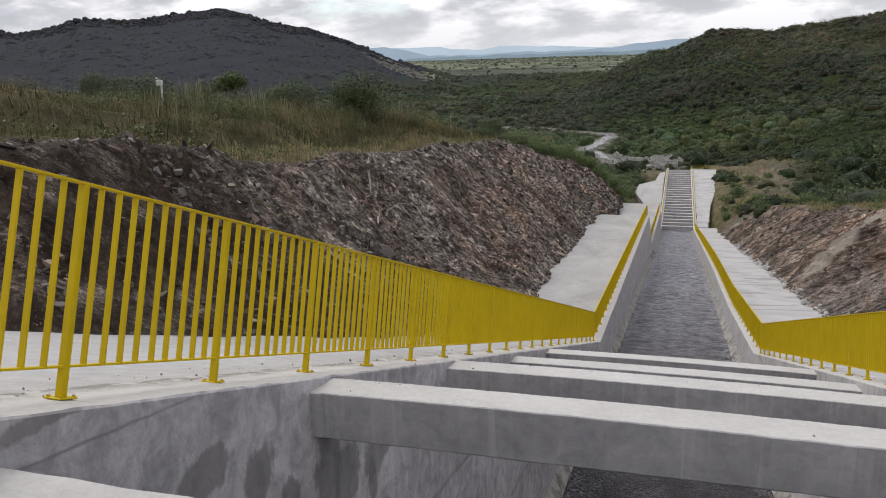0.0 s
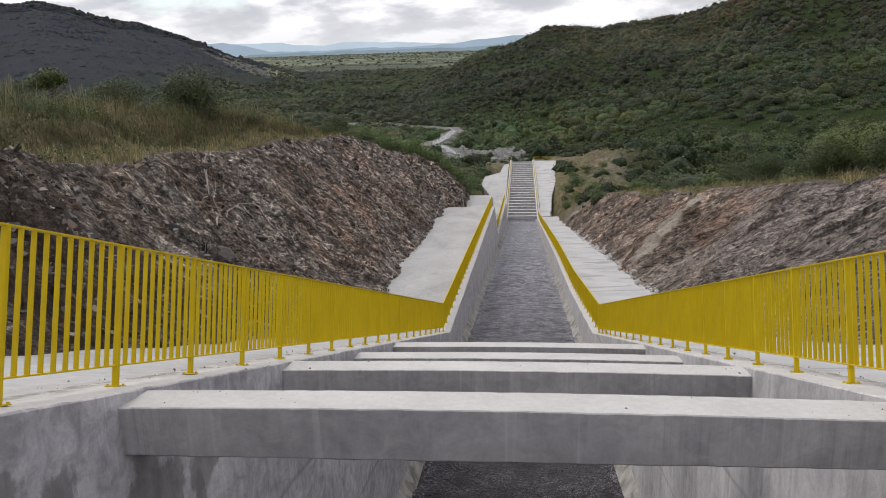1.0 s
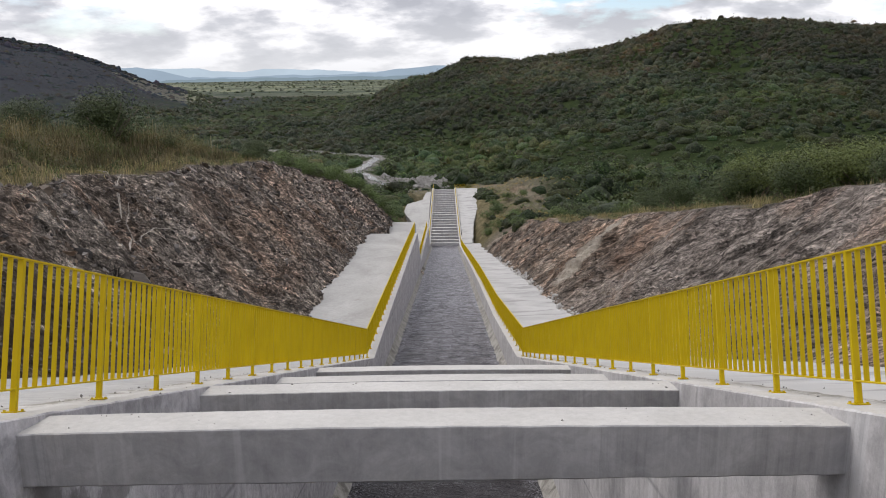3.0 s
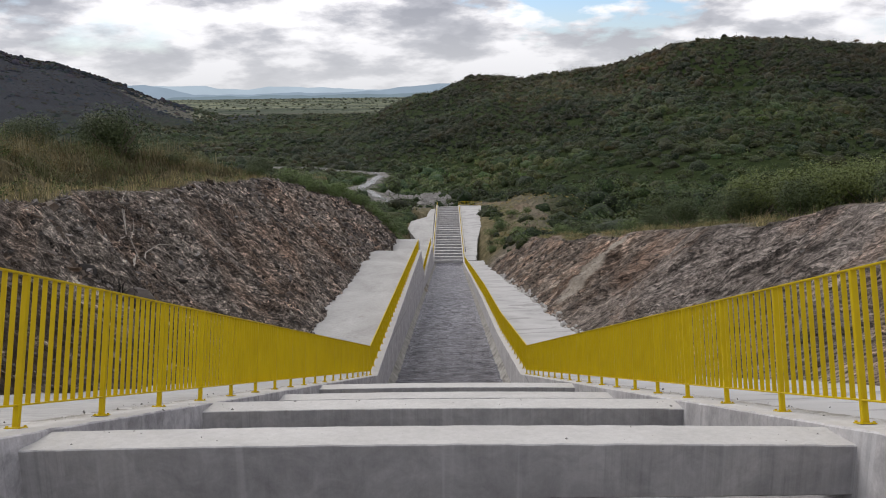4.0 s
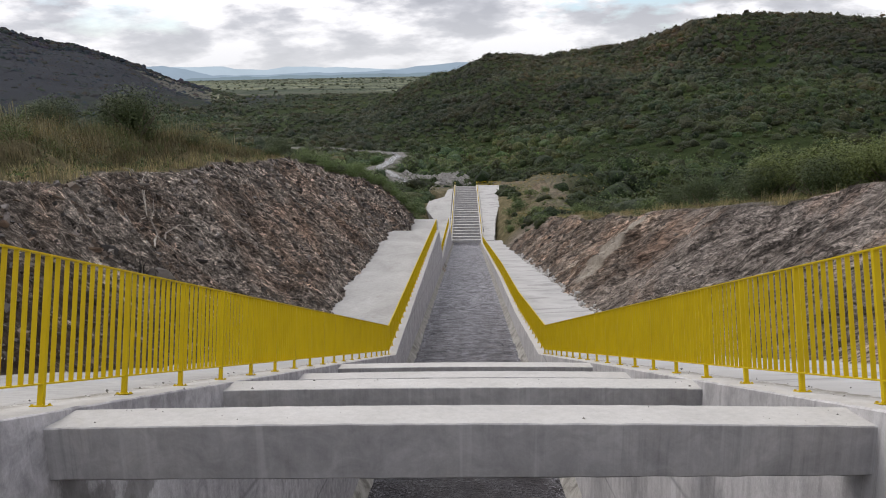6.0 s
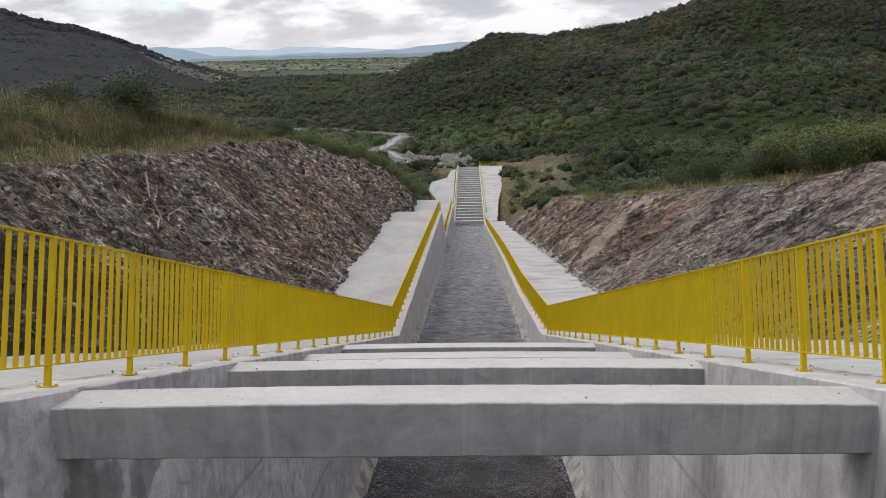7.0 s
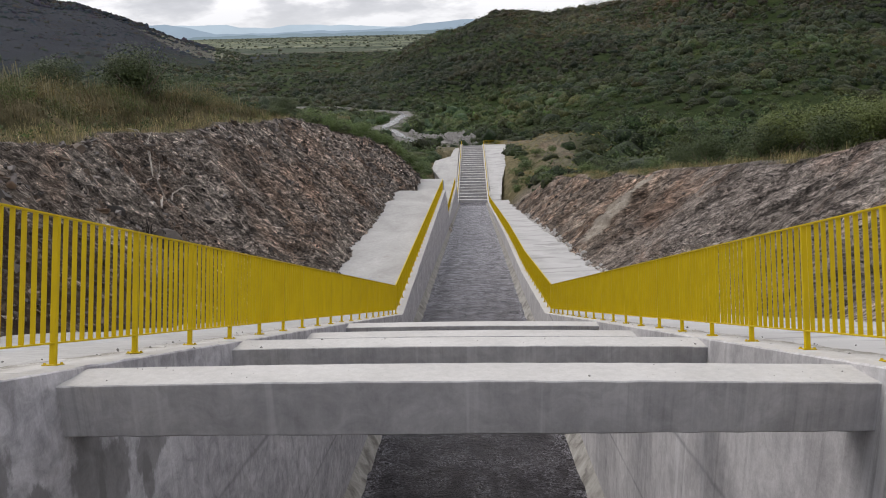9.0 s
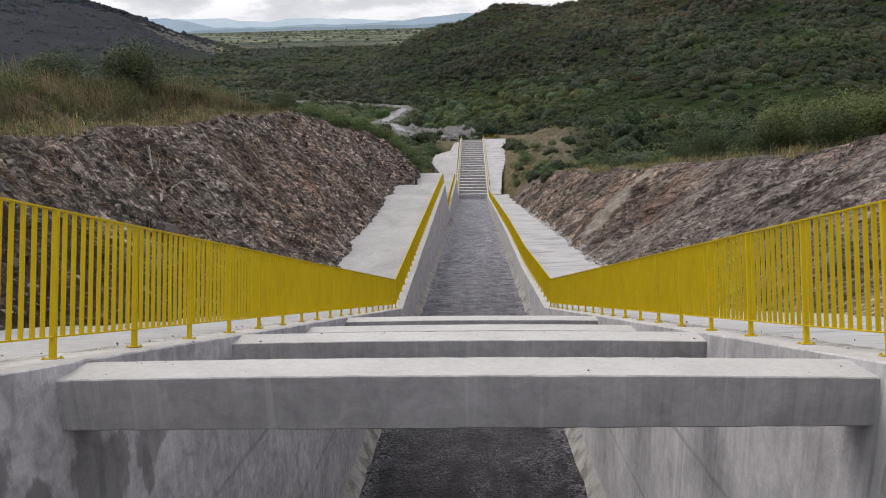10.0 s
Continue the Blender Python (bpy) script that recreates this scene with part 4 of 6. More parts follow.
def slab(name, pts, z, thick, material, label):
    """A level slab on a plan outline, with a slightly uneven rim."""
    bm, rng = bmesh.new(), random.Random(3)
    rim = []
    for (ax, ay), (bx, by) in zip(pts, pts[1:] + pts[:1]):
        n = max(1, int(math.hypot(bx - ax, by - ay) / 1.2))
        rim += [(ax + (bx - ax) * i / n + rng.uniform(-0.12, 0.12), ay + (by - ay) * i / n + rng.uniform(-0.12, 0.12)) for i in range(n)]
    up, dn = [bm.verts.new((x, y, z)) for x, y in rim], [bm.verts.new((x, y, z - thick)) for x, y in rim]
    bm.faces.new(up)
    bm.faces.new(dn[::-1])
    for i in range(len(rim)):
        j = (i + 1) % len(rim)
        bm.faces.new((up[i], dn[i], dn[j], up[j]))
    bmesh.ops.recalc_face_normals(bm, faces=bm.faces)
    return tagged(part(name, bm, material, None), label, "pavement", kind="structure")


def upper_berm():
    """The end of the berm, which runs on above the drop in the wall."""
    rings, rng = [], random.Random(17)
    for i in range(24):
        y = 69.6 + i
        z = -13.7 - 0.115 * (y - 69.6)
        a, b = -3.05 + float(drift(y)) - 0.015 * i, -7.6
        rings.append([(a + (b - a) * t, y, z + rng.uniform(-0.03, 0.03)) for t in (0, 0.35, 0.7, 1)] + [(b, y, z - 5), (a, y, z - 5)])
    tagged(loft("pavement_end", rings, BERM), "pale concrete end of the berm above the lower terrace", "pavement", kind="structure")


upper_berm()
slab("basin_pavement_right", [(2.85, 131.4), (4.6, 131.4), (5.4, 150), (7.0, 168), (7.8, 195), (2.7, 195)], -27.63, 1.6, STAINED, "pale concrete yard slab beside the stilling basin")
slab("basin_pavement_left", [(-3.3, 131.4), (-5.0, 131.4), (-6.5, 150), (-9.0, 163), (-8.6, 172), (-5.4, 178), (-4.6, 190), (-3.6, 190)], -27.63, 1.6, BERM, "pale concrete yard slab beside the stilling basin")


def concrete_beam(y, z, half=0.2, deep=0.35, x0=INNER_L - 0.08, x1=INNER_R + 0.08, camber=0.026, fall=0.058, seed=0, rise=0.0):
    """A cast cross beam whose top falls slightly downstream; its arrises wander a little."""
    rng = random.Random(seed)
    rings = []
    for i in range(49):
        t = i / 48
        x, c = x0 + (x1 - x0) * t, camber * 4 * t * (1 - t)
        a, b = rng.uniform(-0.0035, 0.0035), rng.uniform(-0.0018, 0.0018)
        rings.append([(x, y + a, z - 0.007 + c + b), (x, y + 0.008 + a, z + c + b), (x, y + 2 * half - 0.01, z + c - fall + b), (x, y + 2 * half, z - 0.01 + c - fall), (x, y + 2 * half, z - deep + rise * t), (x, y + 0.012, z - deep + a + rise * t), (x, y + a, z - deep + 0.012 + rise * t)])
    # tops take the lighter SLAB, the faces the darker CAST
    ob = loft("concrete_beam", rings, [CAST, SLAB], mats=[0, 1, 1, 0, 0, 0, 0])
    return tagged(ob, "grey cast concrete cross beam spanning the chute walls", "beam", "cross beams over the chute")


for n, (y, z) in enumerate(((4.20, -0.495), (7.46, -1.665), (10.82, -2.945), (14.2, -4.125))):
    concrete_beam(y, z, seed=40 + n, rise=0.03)
for n in range(24):
    y = 131.6 + 2.68 * n
    ob = concrete_beam(y, -27.62, 0.21, 0.5, INNER_L - 0.1 + float(drift(y)), INNER_R + 0.1 + float(drift(y)), 0.0, 0.0, 70 + n)
    tagged(ob, "grey concrete strut beam across the stilling basin", "beam", "struts of the stilling basin")


DECK = 0.33


def build_walkway():
    rng = random.Random(21)
    rings = []
    for i in range(41):
        x = INNER_L - 0.05 + (INNER_R - INNER_L + 0.1) * i / 40
        a, b = rng.uniform(-0.007, 0.007), rng.uniform(-0.003, 0.003)
        rings.append([(x, 1.69 + a, DECK - 0.016 + b), (x, 1.675 + a, DECK + b), (x, 1.2, DECK + b), (x, 0.5, DECK + b * 0.5), (x, -4.9, DECK), (x, -4.9, DECK - 0.35), (x, 1.69, DECK - 0.35)])
    tagged(loft("floor_walkway", rings, [SLAB, FORMED], mats=[0, 0, 0, 0, 1, 1, 1]), "pale concrete walkway slab across the head of the chute", "walkway", kind="structure")
    bm = bmesh.new()
    add_box(bm, (INNER_L - 0.5, -5.3, -6), (INNER_R + 0.5, -5.0, 2.9), 0.02)
    tagged(part("wall_head", bm, FORMED, None), "plain grey concrete head wall", "wall", kind="structure")


build_walkway()


# ---- railings ----
def plate_mesh():
    bm = bmesh.new()
    add_box(bm, (-0.052, -0.052, 0.0), (0.052, 0.052, 0.008), 0.002)
    for x in (-0.038, 0.038):
        for y in (-0.038, 0.038):
            bmesh.ops.create_cone(bm, cap_ends=True, segments=6, radius1=0.009, radius2=0.009, depth=0.012, matrix=Matrix.Translation((x, y, 0.012)))
    me = bpy.data.meshes.new("base_plate")
    bm.to_mesh(me)
    bm.free()
    me.materials.append(PAINT)
    return me


RAIL_H = 1.012
PLATE = plate_mesh()


@functools.cache
def bars(high):
    """The shared post and baluster of a railing of that height."""
    post = box_mesh("post", (-0.0205, -0.019, 0.006), (0.0205, 0.019, high - 0.006), PAINT, 0.004)
    return post, box_mesh("baluster", (-0.0165, -0.0065, 0.151), (0.0165, 0.0065, high - 0.012), PAINT, 0.002)


def railing(frame_m, length, posts, label, single=300, high=RAIL_H):
    """A railing along +y of its frame: rails, posts with base plates, and nine balusters to a bay."""
    thing = tagged(new("railing"), label, "railing", "yellow railings of the spillway")
    thing.matrix_world = frame_m
    post, baluster = bars(high)
    rng = random.Random(int(length * 100))
    for name, lo, hi in (("top_rail", high - 0.014, high), ("bottom_rail", 0.142, 0.153)):
        bm = bmesh.new()
        add_box(bm, (-0.019, 0, lo), (0.019, length, hi), 0.002)
        part(name, bm, PAINT, thing)
    for s in posts:
        p = share("post", post, thing, pose(rng.uniform(-0.003, 0.003), s, 0, rng.uniform(-0.3, 0.3)))
        share("base_plate", PLATE, p, pose(0, 0, 0, 0, 0, rng.uniform(-4, 4)))
    rest, count = [], 0
    for a, b in zip(posts, posts[1:]):
        n = max(1, round((b - a) / 0.125))
        for i in range(1, n):
            m = pose(rng.uniform(-0.002, 0.002), a + (b - a) * i / n + rng.uniform(-0.003, 0.003), 0, rng.uniform(-0.25, 0.25))
            if count < single:
                share("baluster", baluster, thing, m)
                count += 1
            else:
                rest.append(m)
    if rest:
        v = np.array([[-0.0165, -0.0065, 0.151], [0.0165, -0.0065, 0.151], [0.0165, 0.0065, 0.151], [-0.0165, 0.0065, 0.151]])
        v = np.concatenate([v, v + (0, 0, high - 0.163)])
        V = np.concatenate([v + np.array(m.translation) for m in rest])
        f = np.array([(0, 1, 5, 4), (1, 2, 6, 5), (2, 3, 7, 6), (3, 0, 4, 7)])
        F = np.concatenate([f + 8 * i for i in range(len(rest))])
        ob = new("baluster_row", mesh_of("baluster_row", V, F, PAINT))
        ob.parent = thing
        tagged(ob, kind="stuff")
    return thing


def along(a, b):
    """The frame of a straight line from a to b: y runs along it, z off it."""
    d = Vector(b) - Vector(a)
    run = math.hypot(d.x, d.y)
    return pose(*a, math.degrees(math.atan2(d.z, run)), 0, math.degrees(math.atan2(-d.x, d.y))), d.length


HEAD_END = 27.33
posts = [2.415 + 1.25 * k for k in range(-2, 20)] + [HEAD_END - 0.03]
railing(HEAD @ pose(-2.678, 0, 0.002), HEAD_END, [s for s in posts if s > 0], "yellow-painted steel railing on the steep head wall")
posts = [4.845 + 1.25 * k for k in range(-3, 18)] + [HEAD_END - 0.03]
railing(HEAD @ pose(2.77, 0, 0.002), HEAD_END, [s for s in posts if s > 0], "yellow-painted steel railing on the steep head wall", 300, 0.990)


def wall_railing(x, table, y0, y1, label, single=0):
    a = (x + float(drift(y0)), y0, float(np.interp(y0, *table)) + 0.004)
    b = (x + float(drift(y1)), y1, float(np.interp(y1, *table)) + 0.004)
    m, n = along(a, b)
    k = max(1, round(n / 1.25))
    return railing(m, n, [n * i / k for i in range(k + 1)], label, single)


wall_railing(-2.678, TOP_L, 25.68, 70, "yellow-painted steel railing along the chute wall", 400)
wall_railing(-2.678, TOP_L, 79, 119, "yellow-painted steel railing on the second wall terrace", 400)
wall_railing(-2.678, TOP_L, 128.2, 131, "yellow-painted steel railing on the lowest wall terrace", 400)
for a, b in ((25.68, 39), (39, 57.6), (57.6, 85), (85, 105), (105, 128)):
    wall_railing(2.77, TOP_R, a, b, "yellow-painted steel railing along the chute wall", 400)
for x, tb in ((-2.678, TOP_L), (2.77, TOP_R)):
    wall_railing(x, tb, 131.2, 195.5, "yellow-painted steel railing beside the stilling basin")
m, n = along((2.6, 195.2, -27.6), (8.2, 194.6, -27.6))
railing(m, n, [n * i / 5 for i in range(6)], "yellow-painted steel railing across the end of the yard")


# ---- plants ----
def leaf_quads(centres, sizes, count, leaf, seed, flat=0.75, lobes=4):
    """Crowns of many small leaf clumps: each crown has a few lobes, each clump is a bent quad."""
    rng = np.random.default_rng(seed)
    n = len(centres)
    lobe = rng.normal(0, 1, (n, lobes, 3))
    lobe /= np.linalg.norm(lobe, axis=2, keepdims=True)
    lobe *= rng.uniform(0.15, 0.62, (n, lobes, 1))
    lobe[..., 2] = np.abs(lobe[..., 2]) * 0.8
    pick = rng.integers(0, lobes, (n, count))
    d = rng.normal(0, 1, (n, count, 3))
    d /= np.linalg.norm(d, axis=2, keepdims=True)
    rad = rng.uniform(0.25, 0.62, (n, lobes))
    p = np.take_along_axis(lobe, pick[..., None].repeat(3, 2), 1) + d * (np.take_along_axis(rad, pick, 1) * rng.uniform(0.55, 1.05, (n, count)))[..., None]
    p[..., 2] = p[..., 2] * flat + 0.42
    p = np.asarray(centres)[:, None] + p * np.asarray(sizes)[:, None, None]
    nrm = d * 0.7 + rng.normal(0, 0.4, d.shape) + (0, 0, 0.65)
    nrm /= np.linalg.norm(nrm, axis=2, keepdims=True)
    t = np.cross(nrm, rng.normal(0, 1, d.shape))
    t /= np.linalg.norm(t, axis=2, keepdims=True) + 1e-9
    b = np.cross(nrm, t)
    s = (np.asarray(sizes)[:, None] ** 0.5 * leaf * rng.uniform(0.6, 1.4, (n, count)))[..., None]
    q = np.stack([p - t * s - b * s * 0.5, p + t * s * 0.5 - b * s, p + t * s + b * s * 0.6 - nrm * s * 0.3, p - t * s * 0.6 + b * s], 2)
    V = q.reshape(-1, 3)
    F = np.arange(len(V)).reshape(-1, 4)
    tint = np.repeat(rng.uniform(0.7, 1.3, (n, 1)) * np.stack([rng.uniform(0.88, 1.18, n), np.ones(n), rng.uniform(0.8, 1.1, n)], 1), count * 4, 0)
    return V, F, np.concatenate([tint, np.ones((len(tint), 1))], 1)


def leaf_object(name, centres, sizes, count, leaf, material, seed, flat=0.75, lobes=4, tones=None):
    V, F, T = leaf_quads(centres, sizes, count, leaf, seed, flat, lobes)
    if tones is not None:
        T[:, :3] *= np.repeat(tones, count * 4, 0)
    me = mesh_of(name, V, F, material)
    paint(me, "tint", T)
    return new(name, me)


def crown_object(name, centres, sizes, material, seed, flat=0.8, spread=0.4, tones=None):
    """Low lumpy crowns, one to a tree, for woods seen from afar."""
    rng = np.random.default_rng(seed)
    n = len(centres)
    ring = [(0.9, -0.25, 0.0), (1.0, 0.22, 0.5), (0.66, 0.66, 0.0)]
    t = np.array([(r * math.cos(math.tau * (i + o) / 5), r * math.sin(math.tau * (i + o) / 5), h) for r, h, o in ring for i in range(5)] + [(0, 0, 0.9)])
    f = []
    for lv in range(2):
        lo, hi = 5 * lv, 5 * lv + 5
        for i in range(5):
            j, s = (i + 1) % 5, lv % 2
            f += [(lo + i, lo + j, hi + (j if s else i)), (lo + (i if s else j), hi + j, hi + i)]
    f += [(10 + i, 10 + (i + 1) % 5, 15) for i in range(5)]
    f = np.array(f)
    a = rng.uniform(0, 2 * math.pi, n)
    ca, sa = np.cos(a)[:, None], np.sin(a)[:, None]
    v = t[None] * (1 + rng.uniform(-0.3, 0.22, (n, 16, 1))) + rng.normal(0, 0.06, (n, 16, 3))
    w = np.stack([v[..., 0] * ca - v[..., 1] * sa, v[..., 0] * sa + v[..., 1] * ca, v[..., 2] * flat * rng.uniform(0.65, 1.35, (n, 1))], -1)
    w = w * np.asarray(sizes)[:, None, None] + np.asarray(centres)[:, None]
    me = mesh_of(name, w.reshape(-1, 3), (f[None] + 16 * np.arange(n)[:, None, None]).reshape(-1, 3), material, True)
    tone = rng.uniform(0.95 - spread, 0.95 + spread, (n, 1)) * np.stack([rng.uniform(0.8, 1.25, n), np.ones(n), rng.uniform(0.7, 1.15, n)], 1)
    tone = np.repeat(tone if tones is None else tone * tones, 16, 0)
    paint(me, "tint", np.concatenate([tone, np.ones((len(tone), 1))], 1))
    return new(name, me)


def open_ground(x, y):
    return (river_distance(x, y) > 5.5) & (stone_field(x, y) < 0.3) & (bare_earth(x, y) < 0.35) & (heaps(x, y) < 0.25 + 0.6 * lattice(np.floor(x), np.floor(y), 9) ** 3) & ~((np.abs(x) < 13) & (y < 97) & (y > -20)) & ~((x > -9.8) & (x < 8.4) & (y < 203))


def scatter(n, r0, r1, power, seed, lo=-56, hi=36):
    rng = np.random.default_rng(seed)
    az = np.radians(rng.uniform(lo, hi, n))
    r = r0 + (r1 - r0) * rng.random(n) ** power
    return r * np.sin(az), r * np.cos(az), r, rng


def wood_tone(x, y):
    """Fresh green along the river, darker on the slope, dry and brownish high up."""
    r, az = np.hypot(x, y), np.degrees(np.arctan2(x, y))
    f = fbm(x / 75, y / 75, 4, 133)
    low = smooth(460, 300, r + 120 * f)
    high = smooth(500, 640, r + 160 * f) * smooth(-4, 6, az)
    t = np.stack([1.0 + 0.34 * low + 0.45 * high, 0.97 + 0.46 * low + 0.18 * high, 1.35 + 0.12 * low + 0.3 * high], 1)
    # haze on the left and cloud shade on the right, put into the tint
    t = t * (1 + 0.28 * smooth(4, -8, az) - 0.16 * smooth(10, 18, az))[:, None]
    return t * (0.72 + 0.62 * smooth(-0.22, 0.25, fbm(x / 55, y / 55, 4, 134)))[:, None]


def build_woods():
    P, S = [], []
    for n, r0, r1, lo, hi, s0, s1, seed in ((13500, 300, 770, -12, 32, 1.6, 4.6, 101), (3600, 320, 720, -48, -12, 2.0, 4.8, 103), (2600, 700, 1620, -30, -2, 2.4, 5.0, 107), (2200, 1660, 4500, -24, 2, 2.5, 6.5, 106), (9500, 650, 1480, -48, -16, 2.2, 5.0, 104)):
        x, y, r, rng = scatter(n, r0, r1, 0.7, seed, lo, hi)
        keep = open_ground(x, y) & (rng.random(len(x)) > 0.8 * sunny_flank(x, y))
        x, y = x[keep], y[keep]
        size = (s0 + (s1 - s0) * rng.random(len(x)) ** 1.6) * (0.65 + 0.7 * smooth(-0.25, 0.25, fbm(x / 30, y / 30, 3, 113)))
        P.append(np.stack([x, y, ground_height(x, y)[0] - 0.1 * size], 1))
        S.append(size)
    # taller single trees along the skylines
    for n, r0, r1, lo, hi, s0, s1, seed in ((300, 670, 735, -9, 34, 1.4, 3.4, 141), (420, 1310, 1370, -62, -22, 2.0, 4.2, 142)):
        x, y, r, rng = scatter(n, r0, r1, 1.0, seed, lo, hi)
        size = rng.uniform(s0, s1, n) * rng.uniform(0.6, 1.1, n)
        P.append(np.stack([x, y, ground_height(x, y)[0] + size * rng.uniform(0.0, 0.9, n)], 1))
        S.append(size)
    P, size = np.concatenate(P), np.concatenate(S)
    x, r, az = P[:, 0], np.hypot(P[:, 0], P[:, 1]), np.degrees(np.arctan2(P[:, 0], P[:, 1]))
    rng = np.random.default_rng(105)
    # crowns of the far hill, which get the colour with painted cloud shade
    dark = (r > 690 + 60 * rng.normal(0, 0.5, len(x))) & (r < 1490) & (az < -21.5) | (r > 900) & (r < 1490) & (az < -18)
    tones = wood_tone(x[~dark], P[~dark, 1])
    pick = rng.random(len(tones))
    tones = tones * np.where(pick[:, None] < 0.14, [[1.2, 1.0, 1.05]], np.where(pick[:, None] > 0.9, [[1.12, 1.2, 0.92]], 1.0)) * rng.uniform(0.82, 1.18, (len(tones), 1))
    tagged(leaf_object("wood_leaves", P[~dark] + (0, 0, 1) * size[~dark, None] * 0.02, size[~dark] * 1.0, 13, 0.13, WOOD_LEAF, 7, 0.95, 6, tones), "leafy sprays of the hillside scrub woodland", "woods", kind="stuff")
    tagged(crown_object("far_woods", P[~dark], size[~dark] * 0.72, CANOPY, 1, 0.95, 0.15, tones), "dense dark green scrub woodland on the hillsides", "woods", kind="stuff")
    tagged(crown_object("hill_woods", P[dark] - (0, 0, 1) * size[dark, None] * np.where(r[dark, None] < 1280, 0.60, 0.1), size[dark] * 1.1, SHADED_CANOPY, 3, 0.8, 0.12), "far hill woodland with cloud shade and haze in its colour", "woods", kind="stuff")
    # larger trees stand out on the foot of the slope
    x, y, r, rng = scatter(620, 170, 470, 1.0, 108, -14, 30)
    keep = open_ground(x, y) & (fbm(x / 45, y / 45, 3, 115) > -0.12)
    x, y = x[keep], y[keep]
    size = 1.9 + 2.6 * rng.random(len(x)) ** 1.4
    P = np.stack([x, y, ground_height(x, y)[0] + 0.25 * size], 1)
    tones = wood_tone(x, y) * rng.uniform(0.55, 1.05, (len(x), 1))
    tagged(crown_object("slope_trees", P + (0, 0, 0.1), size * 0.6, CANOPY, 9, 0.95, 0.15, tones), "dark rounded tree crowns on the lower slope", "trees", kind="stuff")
    tagged(leaf_object("slope_tree_leaves", P, size, 90, 0.085, SHRUB_LEAF, 10, 0.9, 7, tones * 0.8), "leafy sprays of the larger trees on the slope", "trees", kind="stuff")
    x, y, r, rng = scatter(7500, 90, 340, 0.8, 102, -48, 32)
    keep = open_ground(x, y) & (rng.random(len(x)) < 0.55 + 0.45 * smooth(-0.1, 0.15, fbm(x / 18, y / 18, 3, 111)))
    x, y, r = x[keep], y[keep], r[keep]
    z = ground_height(x, y)[0]
    size = (0.9 + 3.4 * rng.random(len(x)) ** 2) * (0.7 + 0.6 * smooth(-0.25, 0.25, fbm(x / 14, y / 14, 3, 114)))
    P = np.stack([x, y, z - 0.1 * size], 1)
    tones = wood_tone(x, y)
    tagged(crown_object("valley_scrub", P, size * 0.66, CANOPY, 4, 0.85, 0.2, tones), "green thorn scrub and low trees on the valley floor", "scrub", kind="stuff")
    tagged(leaf_object("scrub_leaves", P - (0, 0, 0.15) * 1, size, 38, 0.075, SHRUB_LEAF, 2, 0.85, 7, tones * 0.85), "leafy sprays of the green valley scrub", "scrub", kind="stuff")


build_woods()


def crest_points(n, seed):
    """Places on the grown-over ground just beyond the cut banks."""
    rng = np.random.default_rng(seed)
    side = rng.random(n) < 0.6
    y = rng.uniform(4, 95, n)
    off = rng.gamma(1.3, 6.0, n) + 0.2
    zl, zr = np.interp(y, *CREST_L), np.interp(y, *CREST_R)
    xl = np.interp(y, *TOE_L) - (zl - top_l(y)) / 1.02 - off
    xr = np.interp(y, *TOE_R) + (zr - top_r(y)) / 0.88 + off
    return np.where(side, xl, xr), y, rng


